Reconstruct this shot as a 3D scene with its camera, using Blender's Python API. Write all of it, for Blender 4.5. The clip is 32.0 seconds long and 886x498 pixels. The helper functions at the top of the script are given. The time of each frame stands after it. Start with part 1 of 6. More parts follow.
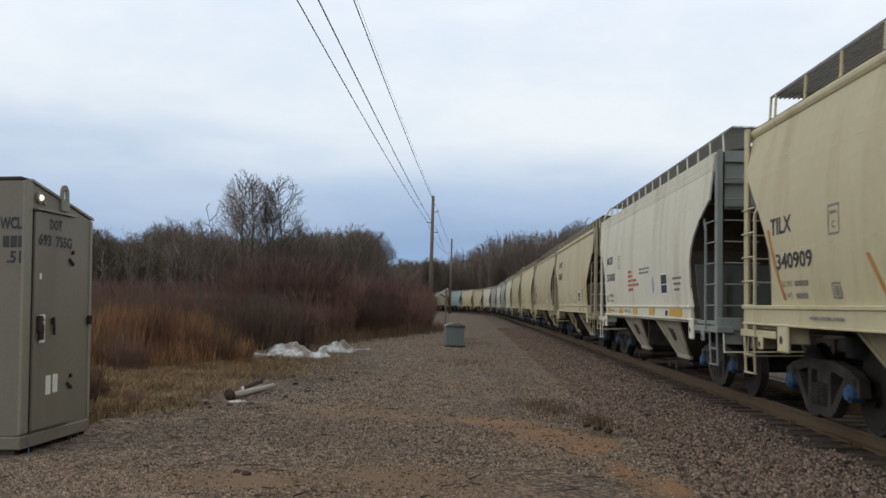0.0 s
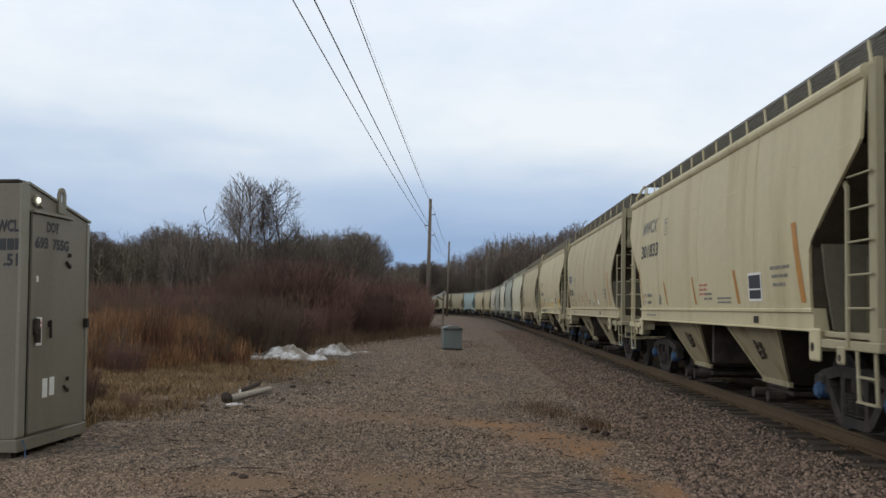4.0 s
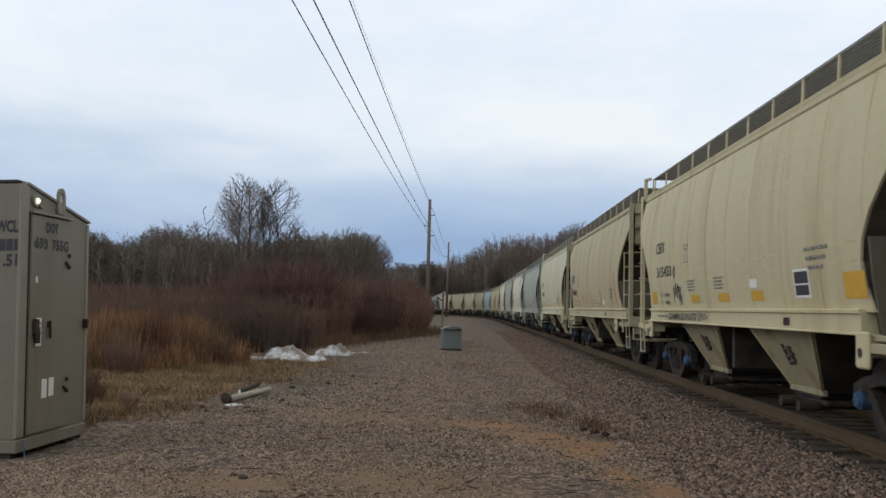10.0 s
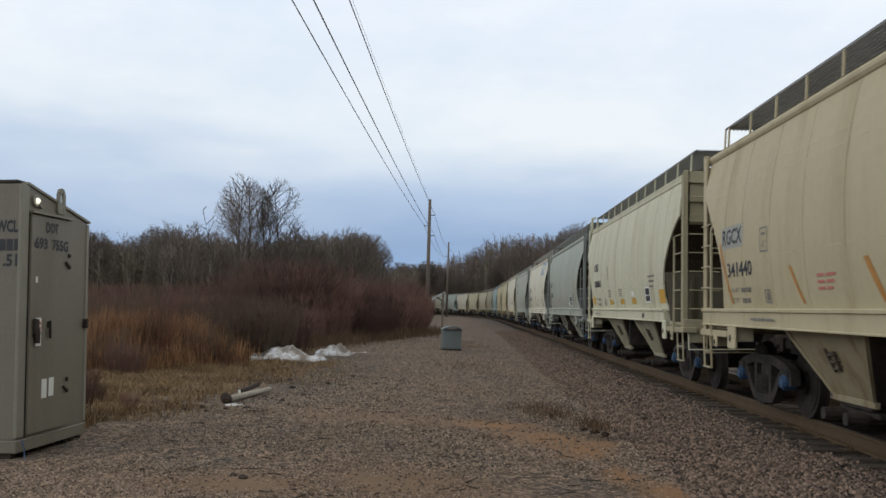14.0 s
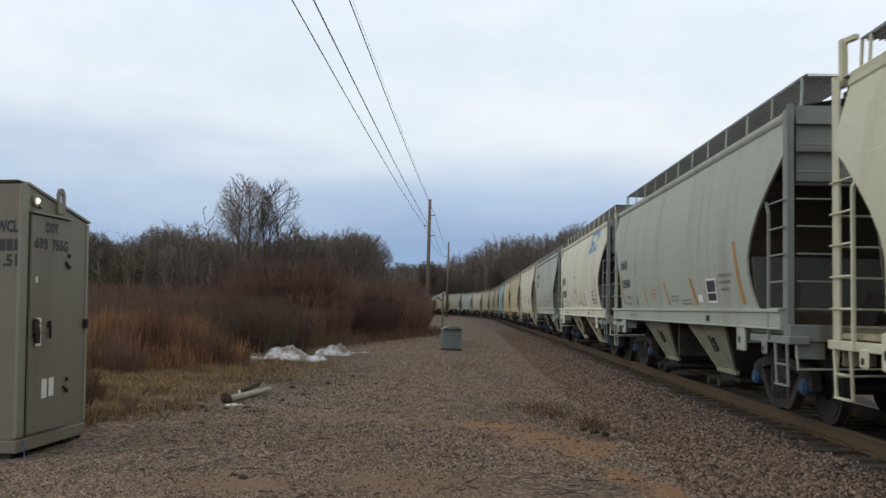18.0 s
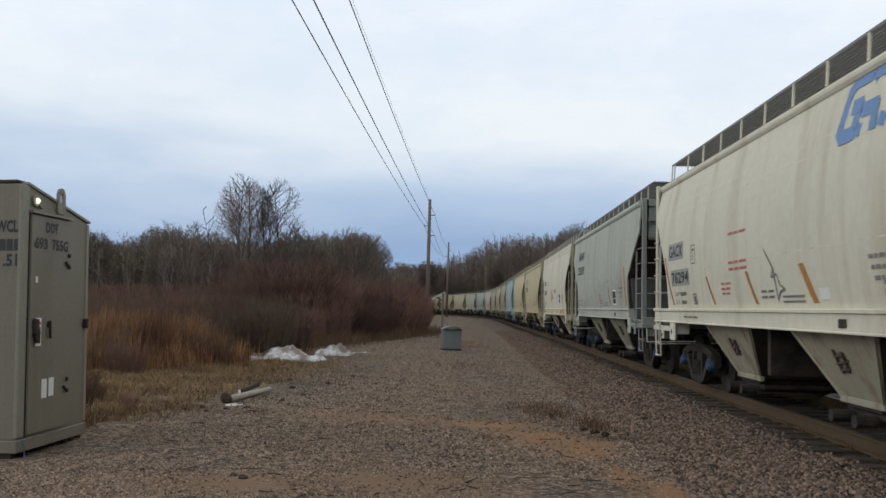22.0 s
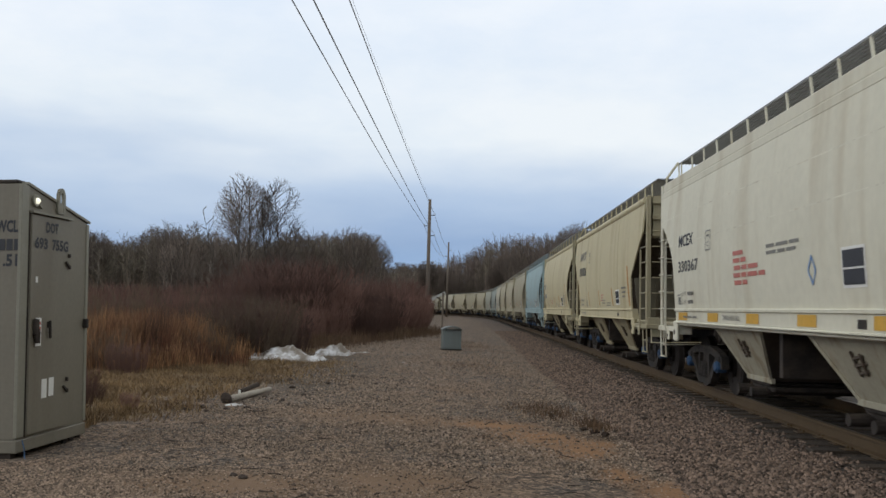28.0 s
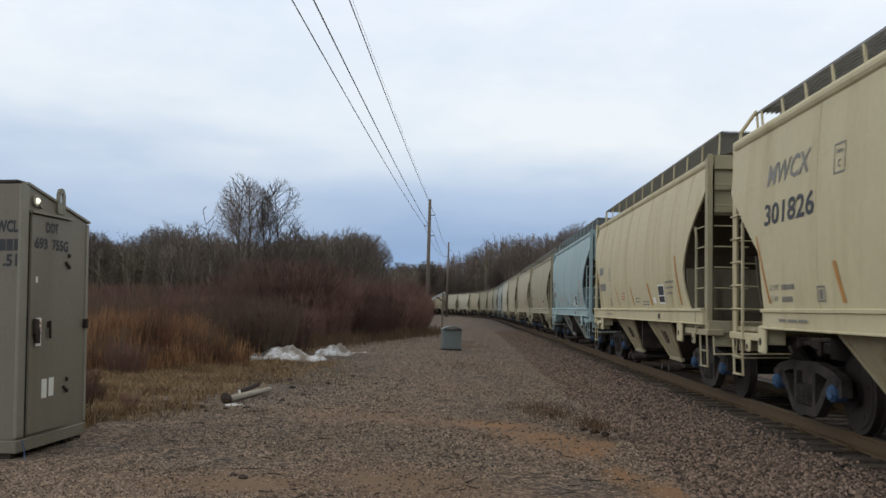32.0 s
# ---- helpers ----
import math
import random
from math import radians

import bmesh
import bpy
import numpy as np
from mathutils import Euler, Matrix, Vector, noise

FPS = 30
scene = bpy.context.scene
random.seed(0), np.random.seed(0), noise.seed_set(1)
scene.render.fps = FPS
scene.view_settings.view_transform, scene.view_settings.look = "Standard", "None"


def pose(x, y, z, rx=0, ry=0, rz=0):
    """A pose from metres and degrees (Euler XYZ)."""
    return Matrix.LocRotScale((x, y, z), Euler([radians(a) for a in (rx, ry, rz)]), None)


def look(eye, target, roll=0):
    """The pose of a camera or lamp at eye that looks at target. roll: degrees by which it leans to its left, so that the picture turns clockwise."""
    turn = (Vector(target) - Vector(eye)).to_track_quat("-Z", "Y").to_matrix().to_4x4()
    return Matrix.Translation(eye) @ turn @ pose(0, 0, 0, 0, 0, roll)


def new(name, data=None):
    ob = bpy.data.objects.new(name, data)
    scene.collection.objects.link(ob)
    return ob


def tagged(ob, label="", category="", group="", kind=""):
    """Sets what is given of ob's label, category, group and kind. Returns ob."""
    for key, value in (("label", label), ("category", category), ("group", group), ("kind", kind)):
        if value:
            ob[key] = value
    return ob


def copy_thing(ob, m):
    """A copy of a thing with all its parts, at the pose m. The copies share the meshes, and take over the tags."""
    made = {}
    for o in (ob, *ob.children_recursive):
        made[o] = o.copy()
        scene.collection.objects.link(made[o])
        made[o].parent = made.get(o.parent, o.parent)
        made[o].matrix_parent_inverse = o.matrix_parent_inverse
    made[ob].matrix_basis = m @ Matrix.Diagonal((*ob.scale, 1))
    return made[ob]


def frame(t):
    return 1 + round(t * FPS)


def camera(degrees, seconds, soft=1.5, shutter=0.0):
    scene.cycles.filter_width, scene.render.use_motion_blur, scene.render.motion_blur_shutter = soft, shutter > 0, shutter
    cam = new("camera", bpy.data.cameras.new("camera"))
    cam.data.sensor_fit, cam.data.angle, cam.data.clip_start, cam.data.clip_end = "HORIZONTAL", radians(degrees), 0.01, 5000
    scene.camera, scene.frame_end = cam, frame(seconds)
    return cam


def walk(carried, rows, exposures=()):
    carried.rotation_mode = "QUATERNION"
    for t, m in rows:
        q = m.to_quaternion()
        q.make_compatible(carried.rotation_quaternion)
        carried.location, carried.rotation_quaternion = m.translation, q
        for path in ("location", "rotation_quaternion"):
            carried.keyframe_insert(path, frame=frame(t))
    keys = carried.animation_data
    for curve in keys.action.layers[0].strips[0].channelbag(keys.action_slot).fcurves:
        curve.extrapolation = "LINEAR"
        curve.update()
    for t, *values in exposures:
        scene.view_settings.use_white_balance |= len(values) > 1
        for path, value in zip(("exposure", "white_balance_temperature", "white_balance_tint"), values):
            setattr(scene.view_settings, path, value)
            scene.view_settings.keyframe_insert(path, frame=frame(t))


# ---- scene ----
# The place: a gravel yard beside a single railway track, y runs along the view, rail top at z = 0.
EYE = (0.0, 0.0, 1.327)
TILT, ROLL = 3.640, 1.235
cam = camera(51.28, 32.0, soft=1.5, shutter=0.3)


def aim(turn, lift):
    a, b = radians(turn), radians(TILT + lift)
    d = Vector((math.sin(a) * math.cos(b), math.cos(a) * math.cos(b), math.sin(b)))
    return look(EYE, Vector(EYE) + 100 * d, ROLL)


walk(cam, [(0.0, aim(-0.193, -0.210)), (0.5, aim(-0.150, -0.161)), (1.0, aim(-0.105, -0.116)), (1.5, aim(-0.082, -0.090)),
           (2.0, aim(-0.062, -0.060)), (2.8, aim(-0.055, -0.052)), (3.5, aim(-0.045, -0.046)), (5.5, aim(0, 0)), (7.0, aim(0, 0)), (32.0, aim(0, 0))],
     exposures=[(0.0, 0.0), (32.0, 0.0)])

# ---- light: an overcast late afternoon, the brighter sky to the west (left) ----
SUN_AZ, SUN_EL = 250.0, 24.0     # compass degrees from +y, clockwise
world = bpy.data.worlds.new("world")
scene.world = world
world.use_nodes = True
wn, wl = world.node_tree.nodes, world.node_tree.links
wn.clear()
w_out = wn.new("ShaderNodeOutputWorld")
w_bg = wn.new("ShaderNodeBackground")
w_sky = wn.new("ShaderNodeTexSky")
w_sky.sky_type, w_sky.sun_disc = "NISHITA", False
w_sky.sun_elevation, w_sky.sun_rotation = radians(SUN_EL), radians(SUN_AZ)
w_sky.dust_density, w_sky.ozone_density = 3.0, 2.0
w_skyb = wn.new("ShaderNodeVectorMath")
w_skyb.operation = "SCALE"
w_skyb.inputs["Scale"].default_value = 0.08
wl.new(w_sky.outputs[0], w_skyb.inputs[0])
w_tc = wn.new("ShaderNodeTexCoord")
w_sep = wn.new("ShaderNodeSeparateXYZ")
wl.new(w_tc.outputs["Generated"], w_sep.inputs[0])
w_map = wn.new("ShaderNodeMapping")
w_map.inputs["Scale"].default_value = (1.6, 1.6, 7.0)
wl.new(w_tc.outputs["Generated"], w_map.inputs[0])
w_noise = wn.new("ShaderNodeTexNoise")
w_noise.inputs["Scale"].default_value, w_noise.inputs["Detail"].default_value = 1.4, 4.0
wl.new(w_map.outputs[0], w_noise.inputs["Vector"])
w_add = wn.new("ShaderNodeMath")
w_add.operation = "MULTIPLY_ADD"
w_add.inputs[1].default_value, w_add.inputs[2].default_value = 0.17, -0.085
wl.new(w_noise.outputs[0], w_add.inputs[0])
w_el = wn.new("ShaderNodeMath")
wl.new(w_sep.outputs[2], w_el.inputs[0])
wl.new(w_add.outputs[0], w_el.inputs[1])
w_ramp = wn.new("ShaderNodeValToRGB")
ramp = w_ramp.color_ramp
ramp.elements[0].position, ramp.elements[0].color = 0.0, (0.31, 0.46, 0.70, 1)
ramp.elements[1].position, ramp.elements[1].color = 1.0, (0.80, 0.80, 0.77, 1)
for at_, c in ((0.06, (0.33, 0.455, 0.67, 1)), (0.13, (0.52, 0.635, 0.81, 1)), (0.20, (0.85, 0.91, 0.97, 1)), (0.34, (0.88, 0.94, 1.03, 1)), (0.55, (0.80, 0.82, 0.81, 1))):
    e = ramp.elements.new(at_)
    e.color = c
wl.new(w_el.outputs[0], w_ramp.inputs[0])
w_mix = wn.new("ShaderNodeMix")
w_mix.data_type = "RGBA"
w_mix.inputs[0].default_value = 0.94
wl.new(w_skyb.outputs[0], w_mix.inputs[6])
wl.new(w_ramp.outputs[0], w_mix.inputs[7])
# thin cloud: soft blue gaps in the white
w_cl = wn.new("ShaderNodeTexNoise")
w_cl.inputs["Scale"].default_value, w_cl.inputs["Detail"].default_value, w_cl.inputs["Roughness"].default_value = 2.6, 6.0, 0.6
w_map2 = wn.new("ShaderNodeMapping")
w_map2.inputs["Scale"].default_value, w_map2.inputs["Location"].default_value = (1.2, 1.2, 3.0), (0.35, 0.0, 0.2)
wl.new(w_tc.outputs["Generated"], w_map2.inputs[0])
wl.new(w_map2.outputs[0], w_cl.inputs["Vector"])
w_cr = wn.new("ShaderNodeValToRGB")
w_cr.color_ramp.elements[0].position, w_cr.color_ramp.elements[0].color = 0.36, (0.92, 0.96, 1.0, 1)
w_cr.color_ramp.elements[1].position, w_cr.color_ramp.elements[1].color = 0.60, (1.06, 1.05, 1.03, 1)
wl.new(w_cl.outputs[0], w_cr.inputs[0])
w_mul = wn.new("ShaderNodeMix")
w_mul.data_type, w_mul.blend_type = "RGBA", "MULTIPLY"
w_mul.inputs[0].default_value = 1.0
wl.new(w_mix.outputs[2], w_mul.inputs[6])
wl.new(w_cr.outputs[0], w_mul.inputs[7])
wl.new(w_mul.outputs[2], w_bg.inputs[0])
w_bg.inputs[1].default_value = 1.0
wl.new(w_bg.outputs[0], w_out.inputs[0])

sun = new("sun", bpy.data.lights.new("sun", "SUN"))
sun.data.energy, sun.data.angle, sun.data.color = 0.5, radians(25), (1.0, 0.95, 0.86)
s_az, s_el = radians(SUN_AZ), radians(SUN_EL)
sun.matrix_world = look((math.sin(s_az) * math.cos(s_el) * 50, math.cos(s_az) * math.cos(s_el) * 50, math.sin(s_el) * 50), (0, 0, 0))


# ---- materials ----
def mat(name, color, rough=0.6, metal=0.0, vary=0.15, scale=3.0, bump=0.0, bscale=40.0, second=None, stain=0.0, stain_scale=0.8,
        own=False, random_tint=0.0, island=0.0, stretch=(1, 1, 1), speckle=0.0, cells=28.0):
    """A surface with variation at two scales; own: the colour is the object's own paint."""
    m = bpy.data.materials.new(name)
    m.use_nodes = True
    n, l = m.node_tree.nodes, m.node_tree.links
    b = n["Principled BSDF"]
    b.inputs["Roughness"].default_value, b.inputs["Metallic"].default_value = rough, metal
    tc = n.new("ShaderNodeTexCoord")
    mp = n.new("ShaderNodeMapping")
    mp.inputs["Scale"].default_value = stretch
    l.new(tc.outputs["Object"], mp.inputs[0])
    big = n.new("ShaderNodeTexNoise")
    big.inputs["Scale"].default_value, big.inputs["Detail"].default_value = scale, 6
    l.new(mp.outputs[0], big.inputs["Vector"])
    if own:
        oi = n.new("ShaderNodeObjectInfo")
        base = oi.outputs["Color"]
    else:
        rgb = n.new("ShaderNodeRGB")
        rgb.outputs[0].default_value = (*color, 1)
        base = rgb.outputs[0]
    if second:
        mx = n.new("ShaderNodeMix")
        mx.data_type = "RGBA"
        mr = n.new("ShaderNodeMapRange")
        mr.inputs[1].default_value, mr.inputs[2].default_value = 0.40, 0.60
        l.new(big.outputs[0], mr.inputs[0])
        l.new(mr.outputs[0], mx.inputs[0])
        l.new(base, mx.inputs[6])
        mx.inputs[7].default_value = (*second, 1)
        base = mx.outputs[2]
    hs = n.new("ShaderNodeHueSaturation")
    l.new(base, hs.inputs["Color"])
    fine = n.new("ShaderNodeTexNoise")
    fine.inputs["Scale"].default_value, fine.inputs["Detail"].default_value = bscale, 4
    l.new(tc.outputs["Object"], fine.inputs["Vector"])
    sm = n.new("ShaderNodeMath")
    l.new(big.outputs[0], sm.inputs[0])
    l.new(fine.outputs[0], sm.inputs[1])
    val = n.new("ShaderNodeMapRange")
    val.inputs[1].default_value, val.inputs[2].default_value = 0.6, 1.4
    val.inputs[3].default_value, val.inputs[4].default_value = 1 - vary, 1 + vary
    l.new(sm.outputs[0], val.inputs[0])
    value = val.outputs[0]
    for amount, kind in ((random_tint, "obj"), (island, "island")):
        if amount:
            src = n.new("ShaderNodeObjectInfo").outputs["Random"] if kind == "obj" else n.new("ShaderNodeNewGeometry").outputs["Random Per Island"]
            r = n.new("ShaderNodeMapRange")
            r.inputs[3].default_value, r.inputs[4].default_value = 1 - amount, 1 + amount
            l.new(src, r.inputs[0])
            mu = n.new("ShaderNodeMath")
            mu.operation = "MULTIPLY"
            l.new(value, mu.inputs[0])
            l.new(r.outputs[0], mu.inputs[1])
            value = mu.outputs[0]
    if speckle:
        # single stones: each cell has a tone of its own
        vo = n.new("ShaderNodeTexVoronoi")
        vo.inputs["Scale"].default_value = cells
        l.new(tc.outputs["Object"], vo.inputs["Vector"])
        sc = n.new("ShaderNodeSeparateColor")
        l.new(vo.outputs["Color"], sc.inputs[0])
        r = n.new("ShaderNodeMapRange")
        r.inputs[3].default_value, r.inputs[4].default_value = 1 - speckle, 1 + speckle
        l.new(sc.outputs[0], r.inputs[0])
        mu = n.new("ShaderNodeMath")
        mu.operation = "MULTIPLY"
        l.new(value, mu.inputs[0])
        l.new(r.outputs[0], mu.inputs[1])
        value = mu.outputs[0]
        vo = n.new("ShaderNodeTexVoronoi")
        vo.inputs["Scale"].default_value = cells * 0.42
        l.new(tc.outputs["Object"], vo.inputs["Vector"])
        sc = n.new("ShaderNodeSeparateColor")
        l.new(vo.outputs["Color"], sc.inputs[0])
        r = n.new("ShaderNodeMapRange")
        r.inputs[3].default_value, r.inputs[4].default_value = 1 - speckle * 0.8, 1 + speckle * 0.8
        l.new(sc.outputs[1], r.inputs[0])
        mu = n.new("ShaderNodeMath")
        mu.operation = "MULTIPLY"
        l.new(value, mu.inputs[0])
        l.new(r.outputs[0], mu.inputs[1])
        value = mu.outputs[0]
    l.new(value, hs.inputs["Value"])
    col = hs.outputs[0]
    if stain:
        st = n.new("ShaderNodeTexNoise")
        st.inputs["Scale"].default_value, st.inputs["Detail"].default_value = stain_scale, 8
        smp = n.new("ShaderNodeMapping")
        smp.inputs["Scale"].default_value = (3.0, 3.0, 0.35)
        l.new(tc.outputs["Object"], smp.inputs[0])
        l.new(smp.outputs[0], st.inputs["Vector"])
        sr = n.new("ShaderNodeMapRange")
        sr.inputs[1].default_value, sr.inputs[2].default_value, sr.inputs[4].default_value = 0.50, 0.75, stain
        l.new(st.outputs[0], sr.inputs[0])
        mx = n.new("ShaderNodeMix")
        mx.data_type, mx.blend_type = "RGBA", "MULTIPLY"
        l.new(sr.outputs[0], mx.inputs[0])
        l.new(col, mx.inputs[6])
        mx.inputs[7].default_value = (0.52, 0.40, 0.26, 1)
        col = mx.outputs[2]
    l.new(col, b.inputs["Base Color"])
    if bump:
        bp = n.new("ShaderNodeBump")
        bp.inputs["Strength"].default_value, bp.inputs["Distance"].default_value = bump, 0.02
        l.new(fine.outputs[0], bp.inputs["Height"])
        l.new(bp.outputs[0], b.inputs["Normal"])
    return m


M_PAINT = mat("car_paint", (0.6, 0.6, 0.5), 0.62, vary=0.07, scale=0.6, bump=0.05, bscale=9, own=True, stain=0.42, stain_scale=0.7)
M_PAINT.node_tree.nodes["Principled BSDF"].inputs["Specular IOR Level"].default_value = 0.28
# underframe and trucks: grime, set darker to carry the car body's shade
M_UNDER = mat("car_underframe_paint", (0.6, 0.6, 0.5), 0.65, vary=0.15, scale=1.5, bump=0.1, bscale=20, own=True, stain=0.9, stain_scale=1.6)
M_DARK = mat("grimy_shaded_steel", (0.026, 0.021, 0.018), 0.75, 0.2, vary=0.35, scale=4, bump=0.3, bscale=30, second=(0.045, 0.034, 0.027))
M_WHEEL = mat("rusty_shaded_wheel_steel", (0.016, 0.011, 0.008), 0.8, 0.0, vary=0.3, scale=5, second=(0.018, 0.014, 0.012))
M_FRAME = mat("dusty_shaded_cast_steel", (0.022, 0.019, 0.017), 0.8, 0.1, vary=0.35, scale=6, bump=0.3, bscale=30, second=(0.040, 0.032, 0.026))
# bay end slopes: brown brake dust, deepened for the shade beneath the body
M_SHADED_GRIME = mat("shaded_brake_dust", (0.034, 0.026, 0.019), 0.85, vary=0.3, scale=1.5, bump=0.1, bscale=20, second=(0.055, 0.042, 0.030))
# slope sheets: brown dust, taken darker for the shade in the end recess
M_SLOPE = mat("shaded_dusty_slope_sheet", (0.100, 0.077, 0.055), 0.8, vary=0.3, scale=1.2, bump=0.1, bscale=20, second=(0.070, 0.053, 0.039))
M_SEAM = mat("dirty_weld_seam", (0.30, 0.275, 0.20), 0.6, vary=0.25, scale=2.5, own=True, stain=0.6, stain_scale=2.0)
M_CAP = mat("blue_paint", (0.035, 0.085, 0.175), 0.6, vary=0.4, scale=20)
M_GRATE = mat("galvanised_grating", (0.22, 0.22, 0.22), 0.55, 0.6, vary=0.2, scale=5)
M_LETTER = mat("black_lettering", (0.035, 0.037, 0.045), 0.6, vary=0.2, scale=9)
M_LETTER_GREY = mat("faded_grey_lettering", (0.20, 0.195, 0.175), 0.6, vary=0.3, scale=9)
M_PATCH = mat("grey_repaint_patch", (0.34, 0.34, 0.31), 0.6, vary=0.12, scale=6)
M_RED = mat("faded_red_lettering", (0.48, 0.16, 0.13), 0.6, vary=0.2, scale=9)
M_ORANGE = mat("orange_marking", (0.42, 0.20, 0.045), 0.6, vary=0.25, scale=8)
M_YELLOW = mat("yellow_reflector", (0.62, 0.36, 0.05), 0.45, vary=0.15, scale=8)
M_WHITE = mat("white_marking", (0.75, 0.75, 0.72), 0.6, vary=0.1)
M_BLUE_LOGO = mat("blue_emblem", (0.13, 0.25, 0.48), 0.55, vary=0.12, scale=4)
M_GRAFFITI = mat("grey_spray_paint", (0.30, 0.30, 0.28), 0.7, vary=0.2, scale=9)
M_RAIL = mat("weathered_rail_steel", (0.115, 0.076, 0.040), 0.55, 0.35, vary=0.2, scale=6)
M_RAILTOP = mat("polished_rail_head", (0.20, 0.165, 0.125), 0.5, 0.7, vary=0.1, scale=6)
M_TIE = mat("creosoted_timber", (0.058, 0.043, 0.031), 0.9, vary=0.4, scale=3, bump=0.5, bscale=25, random_tint=0.35, stretch=(1, 8, 8))
M_BALLAST = mat("pink_granite_ballast", (0.130, 0.088, 0.064), 0.9, vary=0.4, speckle=0.6, cells=20, scale=9, bump=1.0, bscale=28, second=(0.07, 0.052, 0.043))
# ballast between the rails and beyond: brown dirt, plus the train's shade painted in
M_FOUL_SHADED = mat("fouled_shaded_ballast", (0.050, 0.036, 0.026), 0.95, vary=0.4, speckle=0.5, cells=20, scale=5, bump=1.0, bscale=28, second=(0.024, 0.018, 0.014))
M_STONE = mat("ballast_stone", (0.150, 0.106, 0.081), 0.9, vary=0.25, scale=12, island=0.8)
M_GRAVEL = mat("grey_gravel_stone", (0.220, 0.162, 0.120), 0.9, vary=0.25, scale=12, island=0.75)
M_COARSE = mat("coarse_grey_stone", (0.208, 0.158, 0.121), 0.9, vary=0.25, scale=12, island=0.8)
M_BARK = mat("grey_brown_bark", (0.080, 0.065, 0.052), 0.95, vary=0.3, scale=2, second=(0.12, 0.10, 0.082), random_tint=0.3)
M_BARK_PALE = mat("pale_aspen_bark", (0.21, 0.18, 0.145), 0.9, vary=0.3, scale=2, random_tint=0.25)
M_TWIG = mat("bare_twigs", (0.145, 0.115, 0.096), 0.95, vary=0.25, scale=0.3, random_tint=0.35)
M_SHRUB = mat("reddish_brown_stems", (0.138, 0.076, 0.060), 0.95, vary=0.35, scale=0.5, random_tint=0.6)
M_GRASS = mat("dead_tan_grass", (0.36, 0.200, 0.098), 0.95, vary=0.55, scale=1.8, second=(0.17, 0.085, 0.042), island=0.6)
M_SHRUB_PALE = mat("olive_brown_stems", (0.105, 0.074, 0.050), 0.95, vary=0.35, scale=0.5, random_tint=0.4)
M_RUST = mat("rusty_brown_weeds", (0.185, 0.080, 0.044), 0.95, vary=0.55, scale=1.8, second=(0.085, 0.045, 0.028), island=0.6)
M_TURF = mat("short_dead_grass", (0.285, 0.190, 0.095), 0.95, vary=0.45, scale=1.3, second=(0.120, 0.078, 0.042), island=0.45)
M_VERGE = mat("brown_dead_weeds", (0.14, 0.088, 0.050), 0.95, vary=0.3, scale=0.7, second=(0.09, 0.055, 0.035), island=0.4)
M_SNOW = mat("dirty_old_snow", (0.66, 0.67, 0.70), 0.7, vary=0.15, scale=2.6, bump=0.8, bscale=16, second=(0.20, 0.17, 0.14))
M_CABINET = mat("olive_grey_cabinet_paint", (0.190, 0.172, 0.134), 0.5, vary=0.10, scale=1.5, bump=0.04, bscale=25, stain=0.35, stain_scale=0.9)
M_CABTRIM = mat("lighter_cabinet_trim", (0.235, 0.225, 0.18), 0.5, vary=0.12, scale=2.5, stain=0.3)
M_BOX = mat("blue_grey_box_paint", (0.145, 0.172, 0.172), 0.5, vary=0.12, scale=3, bump=0.05, stain=0.25)
M_POLE = mat("weathered_pole_timber", (0.155, 0.125, 0.10), 0.9, vary=0.25, scale=2, bump=0.4, bscale=30, stretch=(6, 6, 0.6))
M_WIRE = mat("weathered_conductor", (0.24, 0.22, 0.21), 0.7, 0.2)
M_PANEL = mat("pale_panel_back", (0.42, 0.43, 0.42), 0.5, vary=0.1)
M_LOG = mat("bleached_log", (0.40, 0.36, 0.31), 0.9, vary=0.25, scale=4, bump=0.4, bscale=30, stretch=(1, 6, 6))
M_LOGEND = mat("dark_rotten_wood", (0.045, 0.032, 0.025), 0.95, vary=0.3, scale=9, bump=0.4)
M_LAMP = mat("lamp_glass", (0.9, 0.9, 0.8), 0.2)
M_LAMP.node_tree.nodes["Principled BSDF"].inputs["Emission Color"].default_value = (1.0, 0.95, 0.75, 1)
M_LAMP.node_tree.nodes["Principled BSDF"].inputs["Emission Strength"].default_value = 0.9
M_FARWOOD = mat("bare_wood_mass", (0.135, 0.102, 0.090), 0.95, vary=0.35, scale=0.06, second=(0.125, 0.105, 0.078), island=0.5)
M_WOODS = mat("distant_bare_woods", (0.075, 0.064, 0.058), 0.95, vary=0.35, scale=0.12, second=(0.085, 0.07, 0.055), stretch=(1, 1, 0.3))


